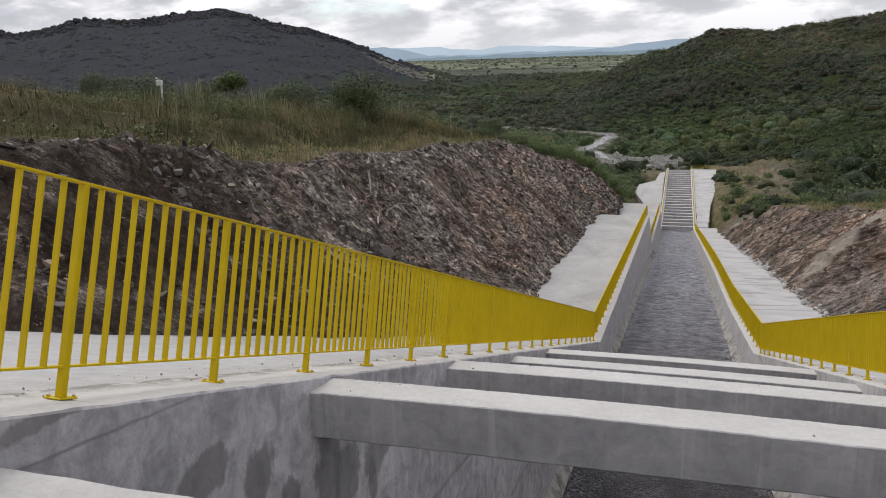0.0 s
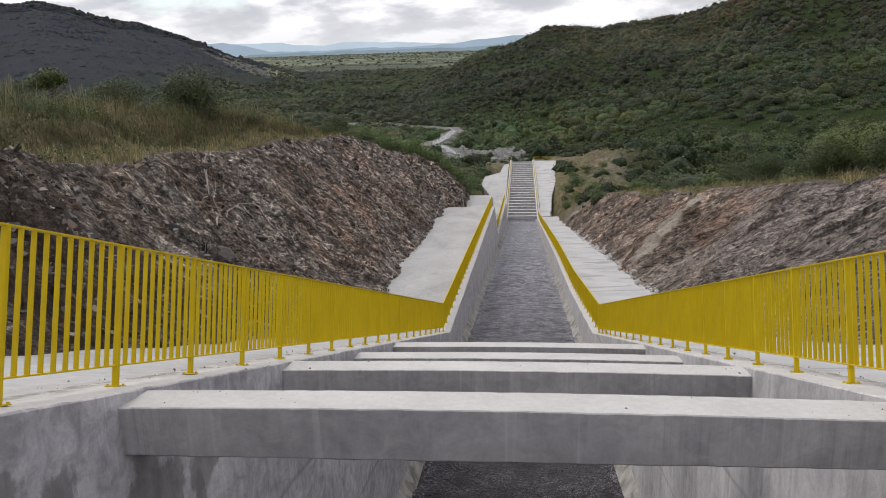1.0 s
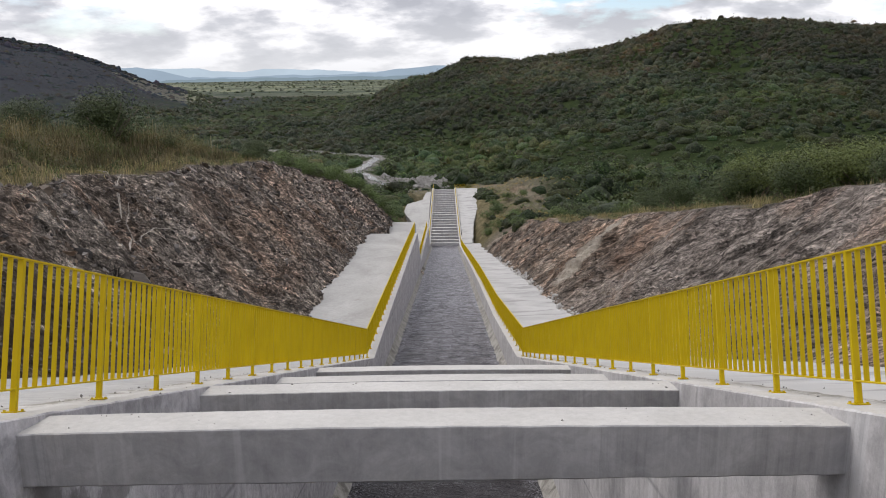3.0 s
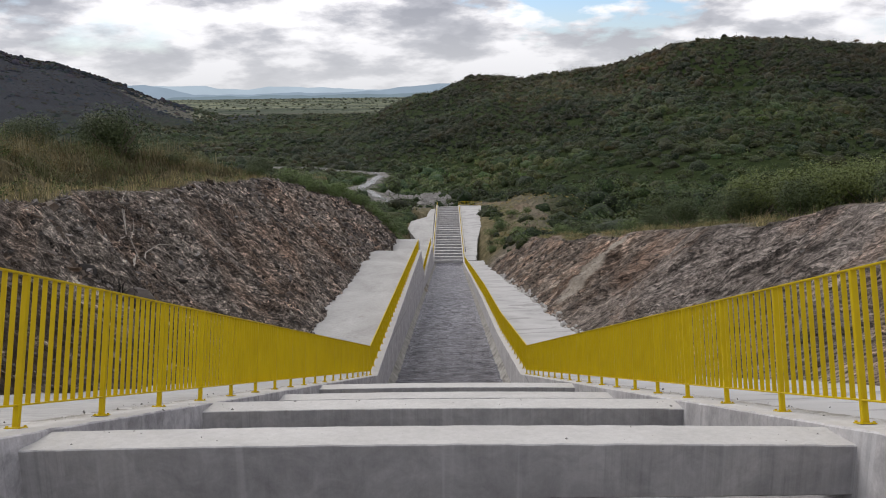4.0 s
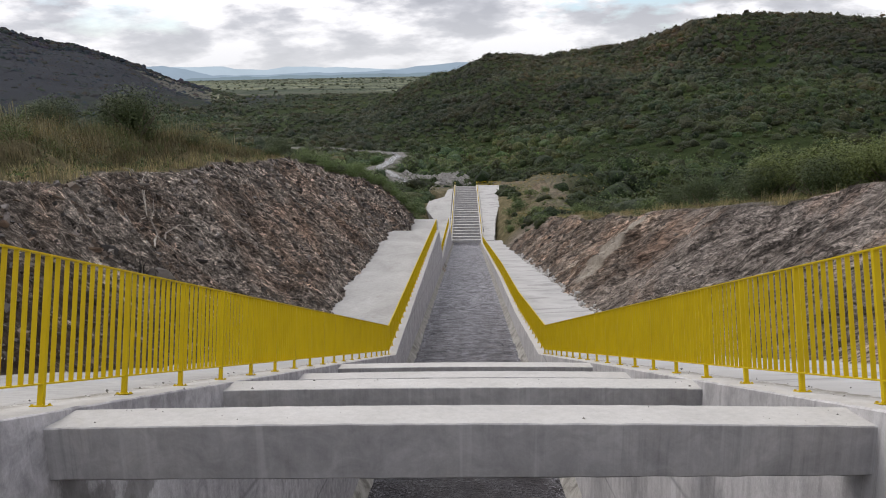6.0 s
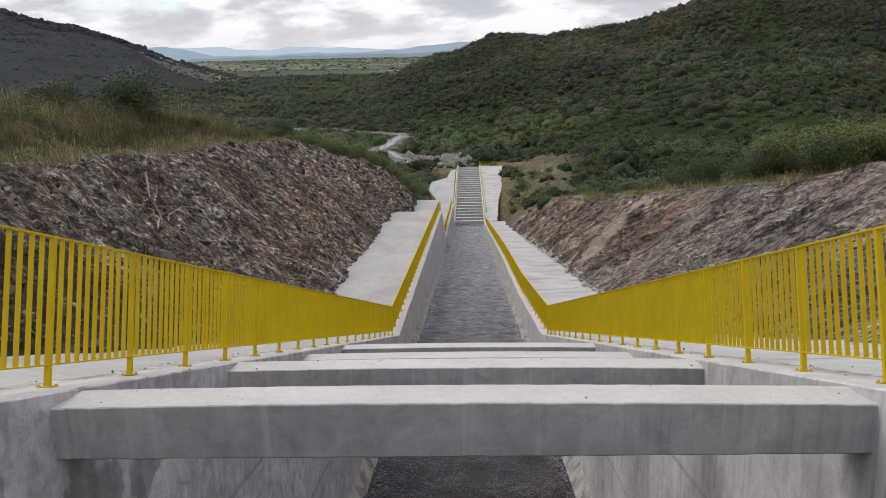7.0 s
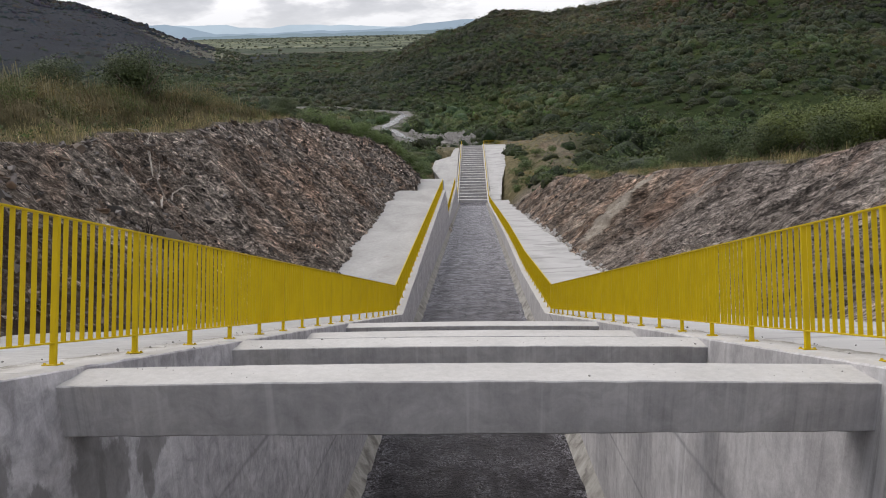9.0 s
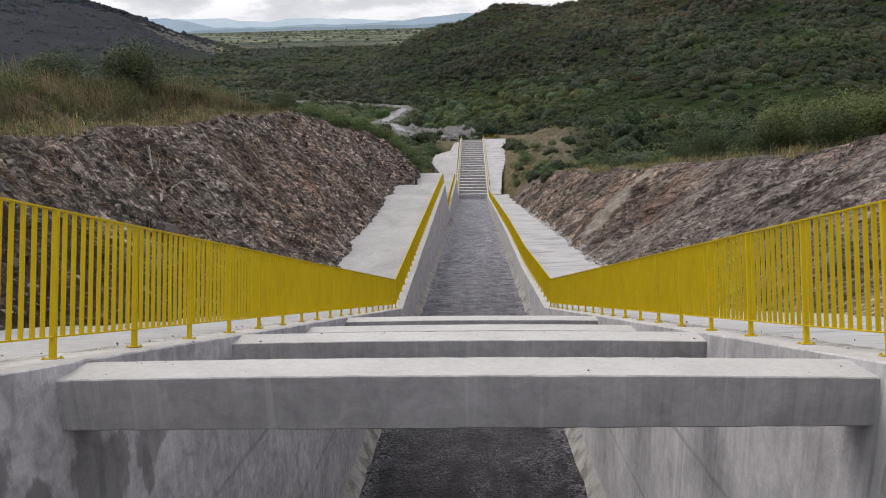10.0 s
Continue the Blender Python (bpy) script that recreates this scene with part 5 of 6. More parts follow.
def build_grass():
    x, y, rng = crest_points(26000, 201)
    z, rock, w = ground_height(x, y)
    k = 5
    px, py, pz = (np.repeat(v, k) for v in (x, y, z))
    n = len(px)
    tall = np.repeat(rng.uniform(0.2, 0.7, len(x)) * (0.7 + 0.6 * smooth(-0.2, 0.2, fbm(x / 4, y / 4, 3, 205))) * (0.6 + 0.25 * smooth(13.5, 16, -x) * smooth(60, 50, y)), k) * rng.uniform(0.6, 1.1, n)
    a = rng.uniform(0, 2 * math.pi, n)
    lean = rng.uniform(0.1, 0.6, n) * tall
    px, py = px + rng.normal(0, 0.12, n), py + rng.normal(0, 0.12, n)
    wd = rng.uniform(0.004, 0.011, n) * (0.7 + np.repeat(y, k) / 50) * np.repeat(np.where((x < -14) & (y < 62), 1.7, 1.0), k)
    base = np.stack([px, py, pz - 0.05], 1)
    side = np.stack([np.cos(a + 1.57) * wd, np.sin(a + 1.57) * wd, 0 * wd], 1)
    tip = base + np.stack([np.cos(a) * lean, np.sin(a) * lean, tall], 1)
    V = np.stack([base - side, base + side, tip + side * 0.3, tip - side * 0.3], 1).reshape(-1, 3)
    me = mesh_of("dry_grass", V, np.arange(len(V)).reshape(-1, 4), STRAW)
    tint = np.repeat(rng.uniform(0.5, 1.2, (len(x), 1)) * np.where(rng.random((len(x), 1)) < 0.22, [[0.72, 0.9, 0.55]], [[1.25, 1.15, 0.98]]) * np.where((x > -14.0) & (x < 0) & (y > 18), 1.3, np.where((x < 0) & (y < 62), 0.58, np.where((x > 0) & (y > 22), 1.25, 1.0)))[:, None], k * 4, 0)
    paint(me, "tint", np.concatenate([tint, np.ones((len(tint), 1))], 1))
    tagged(new("dry_grass", me), "straw-coloured dry grass along the tops of the banks", "grass", kind="stuff")
    # low weeds and small bushes between the grass
    x, y, rng = crest_points(1800, 202)
    z = ground_height(x, y)[0]
    tagged(leaf_object("low_weeds", np.stack([x, y, z], 1), rng.uniform(0.2, 0.65, len(x)), 44, 0.032, SHRUB_LEAF, 5, 0.9), "low green weeds among the dry grass", "weeds", kind="stuff")
    # olive brush on the face of the heap behind the crest
    n = 1000
    x, y = -14.0 - rng.gamma(1.5, 2.2, n), rng.uniform(6, 58, n)
    far = rng.random(n) < 0.25
    x = np.where(far, rng.uniform(11, 16, n) + (28 - np.clip(y, 20, 54)) * 0.05, x)
    z = ground_height(x, y)[0]
    size = rng.uniform(0.35, 0.9, n) * (0.6 + 0.9 * smooth(-0.2, 0.25, fbm(x / 5, y / 5, 3, 207)))
    dry = smooth(-0.15, 0.2, fbm(x / 6, y / 6, 3, 208))[:, None]
    hue = (1 - dry) * np.array([[0.62, 0.86, 0.55]]) + dry * np.array([[1.3, 1.05, 0.95]])
    tagged(leaf_object("heap_brush", np.stack([x, y, z], 1)[~far], size[~far], 190, 0.0155, WEED_LEAF, 6, 0.9, 6, hue[~far]), "olive and straw-coloured brush on the low heap", "weeds", kind="stuff")
    tall = rng.random(n) < 0.03
    # a few tall dry stalks stand above it
    px, py, pz = (np.repeat(v[tall & ~far], 9) + rng.normal(0, s, 9 * (tall & ~far).sum()) for v, s in ((x, 0.25), (y, 0.25), (z, 0.0)))
    # one thick clump of them stands by the marker post
    px, py = np.append(px, -19.6 + rng.normal(0, 0.3, 70)), np.append(py, 28.4 + rng.normal(0, 0.3, 70))
    pz = np.append(pz, ground_height(px[-70:], py[-70:])[0])
    h = rng.uniform(0.5, 1.3, len(px))
    h[-70:] *= 1.25
    lean = rng.normal(0, 0.12, (len(px), 2)) * h[:, None]
    base, tip = np.stack([px, py, pz], 1), np.stack([px + lean[:, 0], py + lean[:, 1], pz + h], 1)
    wide = np.stack([0.012 + 0 * h, 0 * h, 0 * h], 1)
    me = mesh_of("dry_stalks", np.stack([base - wide, base + wide, tip + wide * 0.8, tip - wide * 0.8], 1).reshape(-1, 3), np.arange(4 * len(px)).reshape(-1, 4), STRAW)
    paint(me, "tint", np.ones((4 * len(px), 4)))
    tagged(new("dry_stalks", me), "tall dry stalks standing above the brush", "stalks", kind="stuff")


build_grass()


def build_knoll():
    """Straw tufts and low bushes on the earth slopes beside the basin."""
    rng = np.random.default_rng(221)
    n = 3600
    x, y = rng.uniform(8.5, 32, n), rng.uniform(122, 222, n)
    keep = (bare_earth(x, y) < 0.5) & (x > np.interp(y, [122, 195, 222], [8, 10.5, 8])) & (rng.random(n) < 0.25 + 0.75 * heaps(x, y))
    x, y = x[keep], y[keep]
    size = 0.22 + 0.6 * rng.random(len(x)) ** 2
    dry = smooth(-0.2, 0.15, fbm(x / 7, y / 10, 3, 223))[:, None]
    hue = (1 - dry) * np.array([[0.8, 1.05, 0.6]]) + dry * np.array([[1.9, 1.6, 1.35]])
    tagged(leaf_object("knoll_brush", np.stack([x, y, ground_height(x, y)[0] - 0.1], 1), size, 34, 0.06, WEED_LEAF, 8, 0.7, 6, hue), "straw-coloured tufts and low weeds on earth slopes", "weeds", kind="stuff")


build_knoll()


def limb(bm, pts, r0, r1, sides=6):
    """A tapered tube along points."""
    pts = [Vector(p) for p in pts]
    rings = []
    for i, p in enumerate(pts):
        d = (pts[min(i + 1, len(pts) - 1)] - pts[max(i - 1, 0)]).normalized()
        u = d.orthogonal().normalized()
        v = d.cross(u)
        r = r0 + (r1 - r0) * i / (len(pts) - 1)
        rings.append([bm.verts.new(p + (u * math.cos(2 * math.pi * k / sides) + v * math.sin(2 * math.pi * k / sides)) * r) for k in range(sides)])
    for a, b in zip(rings, rings[1:]):
        for k in range(sides):
            bm.faces.new((a[k], a[(k + 1) % sides], b[(k + 1) % sides], b[k]))
    bm.faces.new(rings[-1])
    bm.faces.new(rings[0][::-1])


def wander(rng, start, way, length, steps, wob):
    pts, p, d = [Vector(start)], Vector(start), Vector(way).normalized()
    for _ in range(steps):
        d = (d + Vector((rng.uniform(-wob, wob), rng.uniform(-wob, wob), rng.uniform(-wob, wob)))).normalized()
        p = p + d * length / steps
        pts.append(p.copy())
    return pts


def shrub(kind, size, seed, leaves, leaf, label, category, stem=0.0, flat=0.8, material=SHRUB_LEAF):
    """A bush or small tree: stems and limbs, and a crown of leaf clumps. Its origin is at the ground."""
    rng = random.Random(seed)
    thing = tagged(new(kind), label, category)
    bm = bmesh.new()
    if stem:
        trunk = wander(rng, (0, 0, -0.1), (0.1, 0, 1), stem + 0.1, 5, 0.18)
        limb(bm, trunk, 0.05 * size, 0.03 * size)
        top = trunk[-1]
    else:
        top = Vector((0, 0, 0))
    for k in range(7):
        a = k * 0.9 + rng.random()
        limb(bm, wander(rng, top - Vector((0, 0, 0.05)), (math.cos(a), math.sin(a), rng.uniform(0.6, 1.4)), size * 0.75, 5, 0.3), 0.022 * size, 0.006 * size, 5)
    part("trunk" if stem else "stem", bm, BARK, thing)
    ob = leaf_object("crown", [(0, 0, top.z * 0.95)], [size], leaves, leaf, material, seed, flat, 7)
    ob.parent = thing
    return thing


def plant(thing, x, y, turn=0):
    z = float(ground_height(np.array([x]), np.array([y]))[0][0])
    thing.matrix_world = pose(x, y, z - 0.05, 0, 0, turn)
    return thing


BUSH = "dense green bush growing on the bank"
masters = [shrub("shrub", s, 300 + i, n, 0.018, BUSH, "shrub") for i, (s, n) in enumerate(((1.4, 4500), (1.0, 3000), (1.9, 6500), (2.6, 10000)))]
coarse = [shrub("shrub", s, 340 + i, n, 0.036, BUSH, "shrub") for i, (s, n) in enumerate(((1.4, 900), (1.0, 700), (1.9, 1500), (2.6, 2200)))]
spots = [(-17.5, 47, 0), (-13.8, 55, 1), (-14.6, 60, 2), (17.2, 35.5, 3), (18.6, 39, 3), (16.0, 40.5, 3), (20.5, 45, 3), (15.2, 33.5, 2), (14.2, 37.5, 2), (22.5, 50, 3), (13.4, 44, 2), (-13.5, 66, 0), (-15.2, 72, 2), (-12.6, 76, 1), (-11.6, 82, 2), (-10.2, 87, 0), (-9.6, 93, 2),
         (-20, 38, 2), (-24, 41, 0), (-27, 34, 1), (-31, 46, 2), (-19.5, 30, 1), (-28, 52, 0), (-38, 44, 2), (-22, 58, 2), (-34, 31, 1), (-12.0, 71, 0), (-10.8, 98, 2),
         (16.5, 28, 2), (18.5, 33, 2), (15.0, 38, 1), (20.5, 40, 2), (17.5, 46, 0), (14.5, 54, 2), (15.5, 62, 1), (13.0, 70, 0), (17.5, 74, 2), (12.4, 84, 2), (9.6, 100, 2), (12.2, 108, 0), (8.8, 112, 1), (15.4, 104, 2), (8.4, 121, 2), (20, 26, 2), (23, 32, 0), (25, 24, 2), (14.2, 92, 1), (11.5, 128, 2), (-8.8, 104, 2), (-8.2, 112, 0), (-9.4, 117, 2), (-8.6, 124, 2), (-7.6, 131, 0), (-9.6, 137, 2), (7.2, 131, 2), (7.4, 138, 0), (8.0, 144, 2), (13.2, 136, 0), (17.0, 134, 2), (9.2, 152, 1), (20.5, 128, 2), (-7.6, 90, 2), (-7.4, 95, 2), (-8.0, 99, 0), (-7.8, 106, 2), (-8.4, 111, 2), (-9.0, 85, 1), (-23, 27, 1), (-17.6, 40, 2), (-18.5, 52, 1), (-26, 47, 2), (-33, 40, 0), (-41, 50, 2), (-46, 42, 1), (22, 45, 1), (19, 54, 2), (24, 52, 2), (28, 36, 2), (30, 28, 0), (16, 24, 1)]
spots += [(-15.4, 36.6, 3), (-16.4, 38.4, 2), (-14.6, 41.5, 1), (-23.4, 30.4, 2), (-24.2, 31.6, 0), (-8.8, 143, 2), (-9.6, 148, 3), (-10.5, 154, 3), (-9.8, 160, 2), (-11.5, 166, 3), (-10.2, 174, 2), (-8.2, 182, 0), (10.2, 160, 2), (13.4, 166, 2), (9.6, 148, 3), (17.2, 172, 2), (10.8, 180, 0)]
used = set()
for k, (x, y, i) in enumerate(spots):
    m = (masters if y < 62 else coarse)[i]
    plant(copy_thing(m, pose(0, 0, 0)) if m.name in used else m, x, y, 53 * k)
    used.add(m.name)
for m in masters + coarse:
    if m.name not in used:
        plant(m, -30, 66, 20)

near_fresh = shrub("shrub", 2.8, 332, 11000, 0.017, "leafy green bush on the crest of the bank", "shrub", 0.0, 0.8, FRESH_LEAF)
for k, (x, y) in enumerate(((16.8, 34.5), (18.4, 36.2), (15.4, 37.6), (19.6, 38.6), (18.6, 33.4))):
    plant(near_fresh if k == 0 else copy_thing(near_fresh, pose(0, 0, 0)), x, y, 67 * k)
fresh = shrub("shrub", 1.7, 331, 2600, 0.028, "bright green leafy bush on the bank edge", "shrub", 0.0, 0.75, FRESH_LEAF)
for k, (x, y) in enumerate(((-12.7, 70), (-12.1, 74.5), (-11.6, 79), (-11.0, 76.5), (-14.4, 71.5), (-13.0, 78), (-10.4, 83.5), (-9.8, 87.5), (-11.6, 85), (-9.3, 91.5), (-13.6, 66.5), (-10.8, 90), (-9.0, 96), (-10.4, 97), (-9.0, 102), (-9.6, 108), (-9.2, 114), (10.4, 118), (-9.2, 126))):
    plant(fresh if k == 0 else copy_thing(fresh, pose(0, 0, 0)), x, y, 71 * k)

plant(shrub("tree", 1.5, 321, 4500, 0.03, "small round-crowned green tree standing in dry grass", "tree", 1.3, 0.7, FRESH_LEAF), -24.6, 39.6)


def survey_stake(x, y):
    thing = tagged(new("marker_post"), "white marker post with a small box among the grass", "post")
    bm = bmesh.new()
    limb(bm, [(0, 0, -0.2), (0.01, 0, 0.7), (0.03, 0, 1.35)], 0.045, 0.04, 8)
    part("pole", bm, GALVANISED, thing)
    bm = bmesh.new()
    add_box(bm, (-0.16, -0.09, 1.2), (0.06, 0.09, 1.42), 0.015)
    part("box", bm, GALVANISED, thing)
    bm = bmesh.new()
    limb(bm, [(0, 0, 1.35), (-0.16, 0, 1.52), (-0.22, 0, 1.5)], 0.02, 0.018, 6)
    part("arm", bm, GALVANISED, thing)
    plant(thing, x, y)


survey_stake(-20.6, 27.6)


def dead_branch(x, y, way, length, seed):
    """A bleached dead branch lying on the rock face, with side twigs."""
    rng = random.Random(seed)
    bm = bmesh.new()

    def laid(px, py, steps, step, dx, dy):
        pts = []
        for _ in range(steps):
            z = float(ground_height(np.array([px]), np.array([py]))[0][0])
            pts.append((px, py, z + 0.04 + rng.uniform(0, 0.08)))
            px, py = px + dx * step + rng.uniform(-0.22, 0.22), py + dy * step + rng.uniform(-0.3, 0.3)
        return pts

    main = laid(x, y, 9, length / 8, *way)
    limb(bm, main, 0.030, 0.012)
    for k in (2, 4, 5, 6):
        limb(bm, laid(main[k][0], main[k][1], 5, length / 14, way[0] + rng.uniform(-0.8, 0.8), way[1] + rng.uniform(-0.8, 0.8)), 0.02, 0.008, 5)
    tagged(part("dead_branch", bm, DEADWOOD, None), "bleached dead branch lying on the rock bank", "branch", "dead branches on the bank")


dead_branch(-8.7, 19.4, (-0.31, 0.95), 10.5, 61)
dead_branch(-8.4, 19.7, (-0.29, 0.95), 8.5, 62)


def burnt_bush(x, y):
    """A dead bush, black with old fire, its black also the painted shade of the rock hollow."""
    rng = random.Random(77)
    bm = bmesh.new()
    for k in range(46):
        a = rng.uniform(0, 6.28)
        limb(bm, wander(rng, (rng.uniform(-0.3, 0.3), rng.uniform(-0.5, 0.5), -0.1), (math.cos(a), math.sin(a), rng.uniform(0.5, 1.6)), rng.uniform(0.3, 0.75), 6, 0.45), 0.022, 0.006, 4)
    ob = tagged(part("dead_bush", bm, CHAR_SHADE, None), "blackened dead bush, its black partly the shade of the hollow", "bush")
    z = float(ground_height(np.array([x]), np.array([y]))[0][0])
    ob.matrix_world = pose(x, y, z)


burnt_bush(-8.1, 17.9)
burnt_bush(-7.9, 19.2)


def boulder(x, y, size, seed, material, label):
    """A broken boulder bedded in the face of the bank."""
    rng = random.Random(seed)
    bm = bmesh.new()
    bmesh.ops.create_icosphere(bm, subdivisions=2, radius=1)
    for v in bm.verts:
        v.co *= rng.uniform(0.78, 1.1)
        v.co.x, v.co.y, v.co.z = v.co.x * size * 0.8, v.co.y * size * 1.1, v.co.z * size * 0.8
    ob = tagged(part("boulder", bm, material, None), label, "boulder")
    ob.matrix_world = pose(x, y, float(ground_height(np.array([x]), np.array([y]))[0][0]) + 0.1 * size, 10 * seed, 25 * seed, 40 * seed)


# the two black boulders are added in place of the hollow's shade
boulder(-8.1, 18.2, 0.50, 1, CHAR_SHADE, "added black boulder standing in for the shaded hollow")
boulder(-7.95, 19.35, 0.46, 2, ROCK, "grey-brown boulder bedded in the rock bank")
boulder(-8.35, 17.5, 0.28, 3, CHAR_SHADE, "added black boulder standing in for the shaded hollow")


def build_shards():
    """Broken plates of rock lying along the bedding on both cut faces."""
    rng = np.random.default_rng(411)
    n = 17000
    left = rng.random(n) < 0.68
    y = 3 + 100 * rng.random(n) ** 1.25
    up = rng.random(n)
    hl, hr = (np.interp(y, *CREST_L) - np.interp(y, *BANK_L)) / 1.02, (np.interp(y, *CREST_R) - top_r(y)) / 0.88
    x = np.where(left, np.interp(y, *TOE_L) - up * np.maximum(hl, 0.3), np.interp(y, *TOE_R) + up * np.maximum(hr, 0.3))
    z = ground_height(x, y)[0]
    size = rng.gamma(1.6, 0.24, n).clip(0.12, 1.3) * (0.5 + y / 60) * np.where(left, 0.62, 0.5)
    up_n = np.where(left[:, None], [[-0.2, 0.84, 1.0]], [[-0.6, 0.45, 1.1]]) + rng.normal(0, 1, (n, 3)) * (0.25 + 0.35 * smooth(26, 10, y))[:, None]
    up_n /= np.linalg.norm(up_n, axis=1, keepdims=True)
    a = np.where(left[:, None], [[0.52, 0.62, -0.58]], [[-0.36, 0.77, -0.53]]) + rng.normal(0, 1, (n, 3)) * (0.4 + 0.6 * smooth(26, 10, y))[:, None]
    a -= (a * up_n).sum(1, keepdims=True) * up_n
    a /= np.linalg.norm(a, axis=1, keepdims=True)
    b = np.cross(up_n, a)
    la, lb, lc = rng.uniform(0.10, 0.34, n) * size, rng.uniform(0.04, 0.15, n) * size, rng.uniform(0.02, 0.07, n) * size
    corner = np.array([(i, j, k) for k in (-1, 1) for j in (-1, 1) for i in (-1, 1)], float)
    c = corner[None] * (1 + rng.uniform(-0.62, 0.3, (n, 8, 3)))
    V = np.stack([x, y, z - 0.05 * lc], 1)[:, None] + c[..., :1] * (a * la[:, None])[:, None] + c[..., 1:2] * (b * lb[:, None])[:, None] + c[..., 2:] * (up_n * lc[:, None])[:, None]
    f = np.array([(0, 2, 3, 1), (4, 5, 7, 6), (0, 1, 5, 4), (2, 6, 7, 3), (0, 4, 6, 2), (1, 3, 7, 5)])
    F = (f[None] + 8 * np.arange(n)[:, None, None]).reshape(-1, 4)
    me = mesh_of("bank_rock", V.reshape(-1, 3), F, SHARD)
    warm = rng.uniform(0.25, 1.0, (n, 1)) * np.where(rng.random((n, 1)) < 0.25, [[1.2, 1.0, 0.82]], [[1.0, 0.98, 0.98]])
    warm = warm * (0.75 + 0.8 * smooth(0.0, 0.3, fbm(x / 1.8, y / 1.8, 3, 417)) - 0.05 * ~left)[:, None]
    tint = np.repeat(warm, 8, 0)
    paint(me, "tint", np.concatenate([tint, np.ones((len(tint), 1))], 1))
    tagged(new("bank_rock", me), "loose brown and grey rock plates covering the cut banks", "rock", kind="stuff")
    # smaller broken lumps, lying every way, where the face has crumbled
    n = 16000
    y = 3 + 75 * rng.random(n) ** 1.5
    up = rng.random(n)
    left = rng.random(n) < 0.96
    hl, hr = (np.interp(y, *CREST_L) - np.interp(y, *BANK_L)) / 1.02, (np.interp(y, *CREST_R) - top_r(y)) / 0.88
    x = np.where(left, np.interp(y, *TOE_L) - up * np.maximum(hl, 0.3), np.interp(y, *TOE_R) + up * np.maximum(hr, 0.3))
    keep = fbm(x / 3, y / 3, 3, 415) > -0.1
    x, y = x[keep], y[keep]
    n = len(x)
    z = ground_height(x, y)[0]
    s = rng.gamma(1.8, 0.015, n).clip(0.012, 0.11) * (0.7 + y / 60)
    c = corner[None] * (1 + rng.uniform(-0.5, 0.25, (n, 8, 3))) * rng.uniform(0.35, 1.2, (n, 1, 3))
    ax = rng.normal(0, 1, (n, 3, 3))
    e0 = ax[:, 0] / np.linalg.norm(ax[:, 0], axis=1, keepdims=True)
    e1 = np.cross(e0, ax[:, 1])
    e1 /= np.linalg.norm(e1, axis=1, keepdims=True)
    e2 = np.cross(e0, e1)
    V = np.stack([x, y, z], 1)[:, None] + (c[..., :1] * e0[:, None] + c[..., 1:2] * e1[:, None] + c[..., 2:] * e2[:, None]) * s[:, None, None]
    F = (f[None] + 8 * np.arange(n)[:, None, None]).reshape(-1, 4)
    me = mesh_of("bank_debris", V.reshape(-1, 3), F, SHARD)
    tint = np.repeat(rng.uniform(0.25, 1.0, (n, 1)) ** 1.3 * np.where(rng.random((n, 1)) < 0.3, [[1.15, 1.0, 0.85]], [[1.0, 1.0, 1.02]]), 8, 0)
    paint(me, "tint", np.concatenate([tint, np.ones((len(tint), 1))], 1))
    tagged(new("bank_debris", me), "small broken grey and brown rock lumps on the cut banks", "rock", kind="stuff")


build_shards()


def build_pebbles():
    """Mortar crumbs and pebbles left on the wall tops and beams."""
    rng = np.random.default_rng(421)
    pts = []
    for inner, side, n in ((INNER_L, -1, 240), (INNER_R, 1, 220)):
        y = 2.2 + 16 * rng.random(n) ** 1.6
        x = inner + side * (WALL - 0.05 + rng.normal(0, 0.16, n) + 0.5 * vnoise(y * 0.9, y * 0, 423))
        pts.append(np.stack([x, y, top_l(y) * 1.0 if side < 0 else top_r(y) * 1.0], 1))
    for y0, z0 in ((4.2, -0.495), (7.46, -1.665)):
        n = 40
        t = rng.beta(0.5, 0.5, n)
        v = rng.uniform(0.04, 0.36, n)
        pts.append(np.stack([INNER_L + 0.1 + (INNER_R - INNER_L - 0.2) * t, y0 + v, z0 + 0.026 * 4 * t * (1 - t) - 0.058 * v / 0.4 + 0.003], 1))
    P = np.concatenate(pts)
    n = len(P)
    s = rng.gamma(1.3, 0.0038, n).clip(0.002, 0.024)[:, None, None] * rng.uniform(0.6, 1.3, (n, 1, 3))
    o = np.array([(1, 0, 0), (-1, 0, 0), (0, 1, 0), (0, -1, 0), (0, 0, 0.8), (0, 0, -0.8)], float)
    V = P[:, None] + o[None] * s * rng.uniform(0.7, 1.2, (n, 6, 1))
    f = np.array([(0, 2, 4), (2, 1, 4), (1, 3, 4), (3, 0, 4), (2, 0, 5), (1, 2, 5), (3, 1, 5), (0, 3, 5)])
    F = (f[None] + 6 * np.arange(n)[:, None, None]).reshape(-1, 3)
    tagged(new("pebbles", mesh_of("pebbles", V.reshape(-1, 3), F, STONE)), "grey pebbles and mortar crumbs on the concrete", "pebbles", kind="stuff")


build_pebbles()


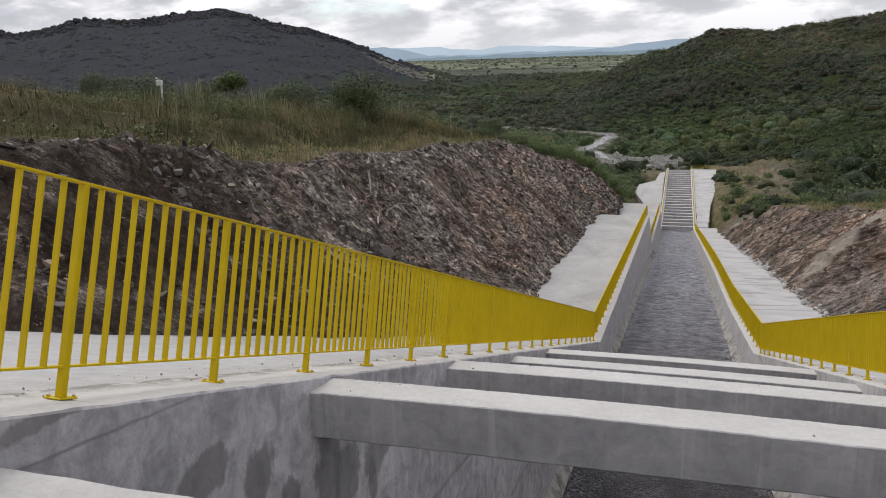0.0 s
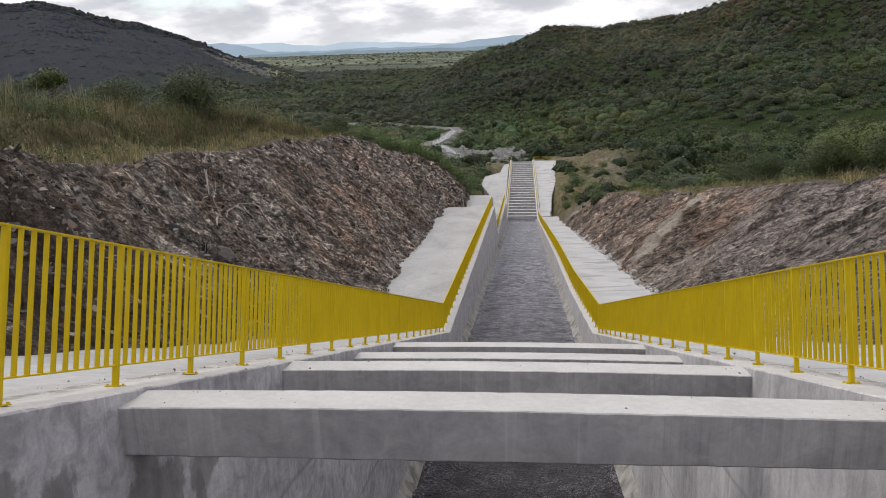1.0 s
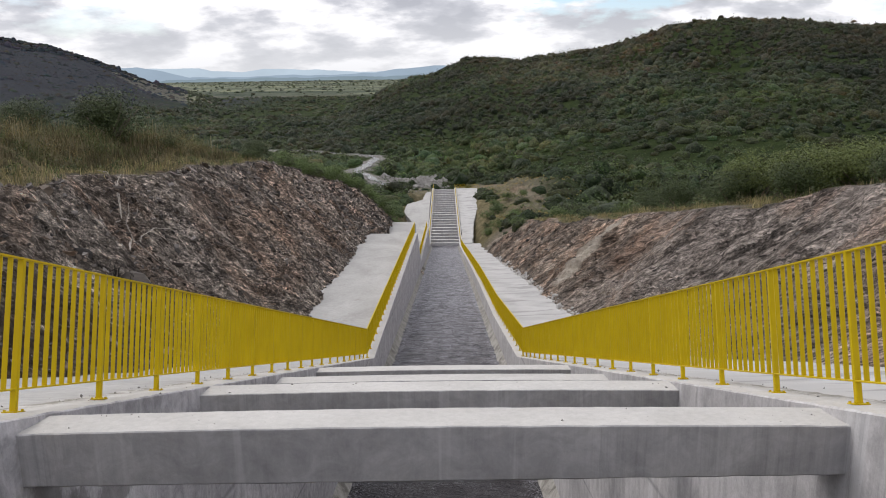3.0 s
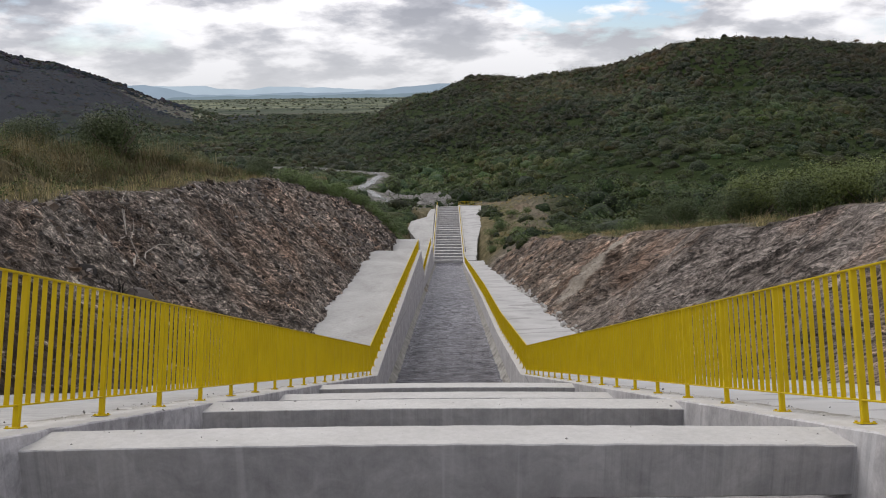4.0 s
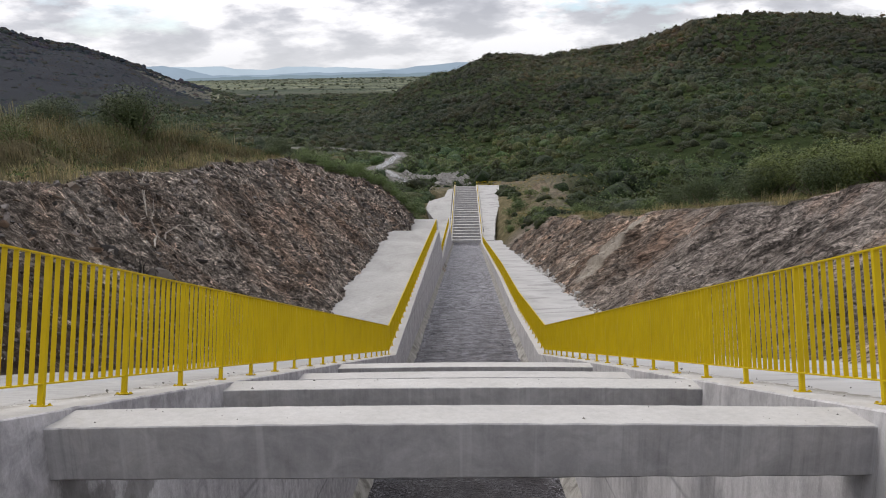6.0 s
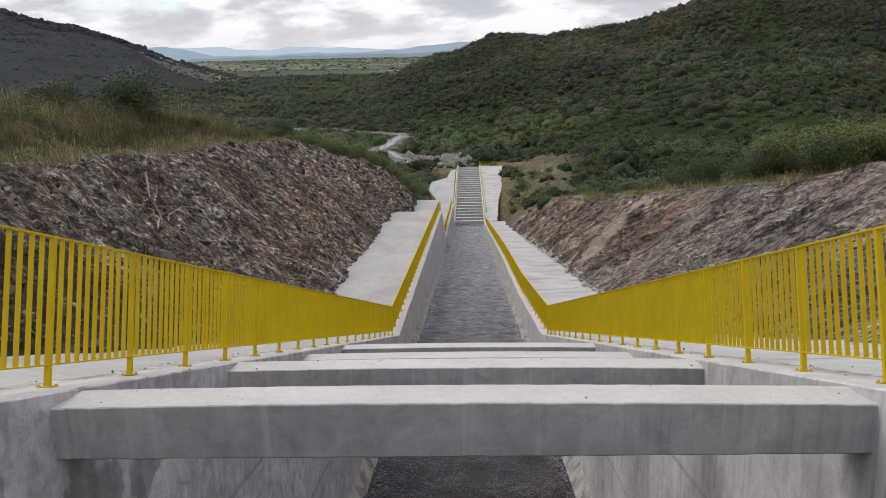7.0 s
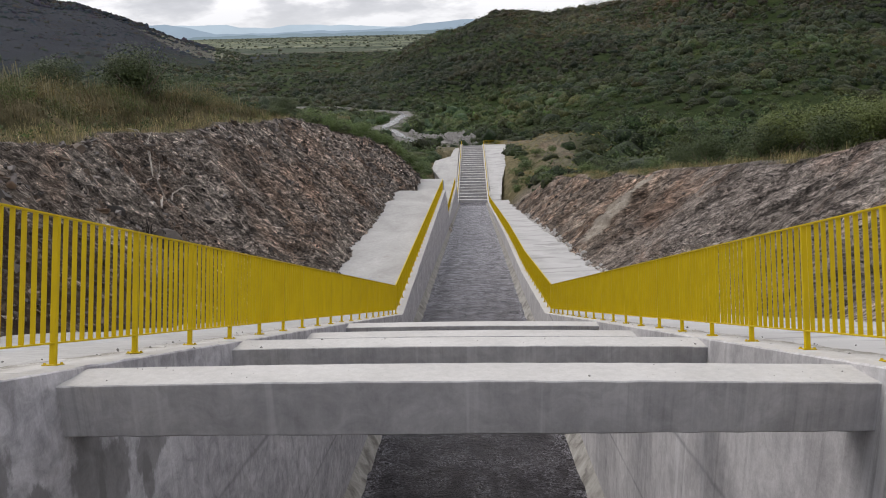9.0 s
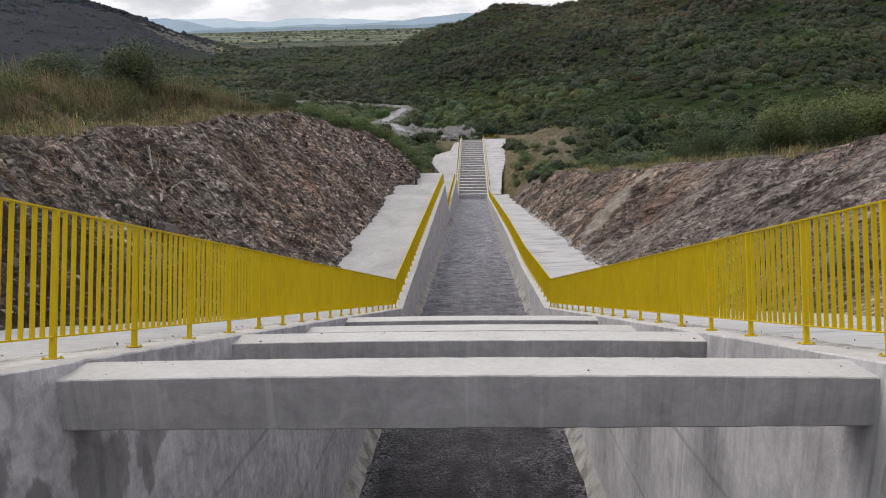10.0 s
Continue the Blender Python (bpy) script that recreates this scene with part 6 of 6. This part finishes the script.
def build_stones():
    rng = np.random.default_rng(401)
    base = bmesh.new()
    bmesh.ops.create_icosphere(base, subdivisions=1, radius=1)
    v0, f0 = np.array([v.co[:] for v in base.verts]), np.array([[v.index for v in f.verts] for f in base.faces])
    base.free()

    def heap(name, x, y, size, label, material=STONE):
        z = ground_height(x, y)[0]
        V, F = [], []
        for i in range(len(x)):
            s = size[i] * rng.uniform(0.6, 1.3, 3)
            v = v0 * (1 + rng.uniform(-0.28, 0.28, (len(v0), 1))) * s
            a = rng.uniform(0, 6.28)
            v = v @ np.array([[math.cos(a), -math.sin(a), 0], [math.sin(a), math.cos(a), 0], [0, 0, 1]])
            V.append(v + (x[i], y[i], z[i] + 0.2 * size[i]))
            F.append(f0 + len(v0) * i)
        me = mesh_of(name, np.concatenate(V), np.concatenate(F), material)
        tagged(new(name, me), label, "stones", kind="stuff")

    x, y = rng.uniform(-30, 6, 7500), rng.uniform(208, 285, 7500)
    keep = (river_distance(x, y) > 3.6) & (rng.random(7500) < 0.8 * stone_field(x, y) + 0.02)
    heap("river_boulders", x[keep], y[keep], 0.18 + rng.gamma(1.6, 0.16, keep.sum()).clip(0, 0.9), "grey boulders and rubble beside the river bed")
    # loose rubble at the foot of the banks
    y = rng.uniform(3, 118, 1500)
    left = rng.random(1500) < 0.5
    x = np.where(left, np.interp(y, *TOE_L) - rng.gamma(1.2, 0.35, 1500) + 0.35, np.interp(y, *TOE_R) + rng.gamma(1.2, 0.35, 1500) - 0.35)
    z = np.where(left, top_l(y), top_r(y))
    heap("bank_rubble", x, y, rng.uniform(0.015, 0.075, 1500), "loose broken rock along the foot of the banks", ROCK)
    # spilt concrete along the outer edge of the berm
    y = 26 + 60 * rng.random(520) ** 1.2
    x = np.interp(y, *TOE_R) + rng.normal(-0.05, 0.16, 520) + 0.5 * fbm(y / 2.5, y * 0 + 8, 4, 6)
    heap("concrete_spill", x, y, rng.gamma(2, 0.042, 520).clip(0.03, 0.2), "pale lumps of spilt concrete along the berm edge", SLAB)


build_stones()


# ---- distance ----
def range_backdrop(name, r, table, seed, material):
    az = np.radians(np.arange(-75, 60, 0.12))
    top = 1.6 + r * np.tan(np.radians(np.interp(np.degrees(az), *table) + 0.10 * fbm(np.degrees(az) / 1.6, az * 0, 6, seed)))
    rows = [np.stack([(r - d) * np.sin(az), (r - d) * np.cos(az), -90 + (top + 90) * h], 1) for d, h in ((260, 0.0), (120, 0.55), (0, 1.0))]
    V = np.concatenate(rows)
    m = len(az)
    i = np.arange(3 * m).reshape(3, m)
    F = np.stack([i[:-1, :-1], i[:-1, 1:], i[1:, 1:], i[1:, :-1]], -1).reshape(-1, 4)
    tagged(new(name, mesh_of(name, V, F, material, True)), "distant mountains and plain, haze put into their glowing colour", "backdrop", kind="structure")


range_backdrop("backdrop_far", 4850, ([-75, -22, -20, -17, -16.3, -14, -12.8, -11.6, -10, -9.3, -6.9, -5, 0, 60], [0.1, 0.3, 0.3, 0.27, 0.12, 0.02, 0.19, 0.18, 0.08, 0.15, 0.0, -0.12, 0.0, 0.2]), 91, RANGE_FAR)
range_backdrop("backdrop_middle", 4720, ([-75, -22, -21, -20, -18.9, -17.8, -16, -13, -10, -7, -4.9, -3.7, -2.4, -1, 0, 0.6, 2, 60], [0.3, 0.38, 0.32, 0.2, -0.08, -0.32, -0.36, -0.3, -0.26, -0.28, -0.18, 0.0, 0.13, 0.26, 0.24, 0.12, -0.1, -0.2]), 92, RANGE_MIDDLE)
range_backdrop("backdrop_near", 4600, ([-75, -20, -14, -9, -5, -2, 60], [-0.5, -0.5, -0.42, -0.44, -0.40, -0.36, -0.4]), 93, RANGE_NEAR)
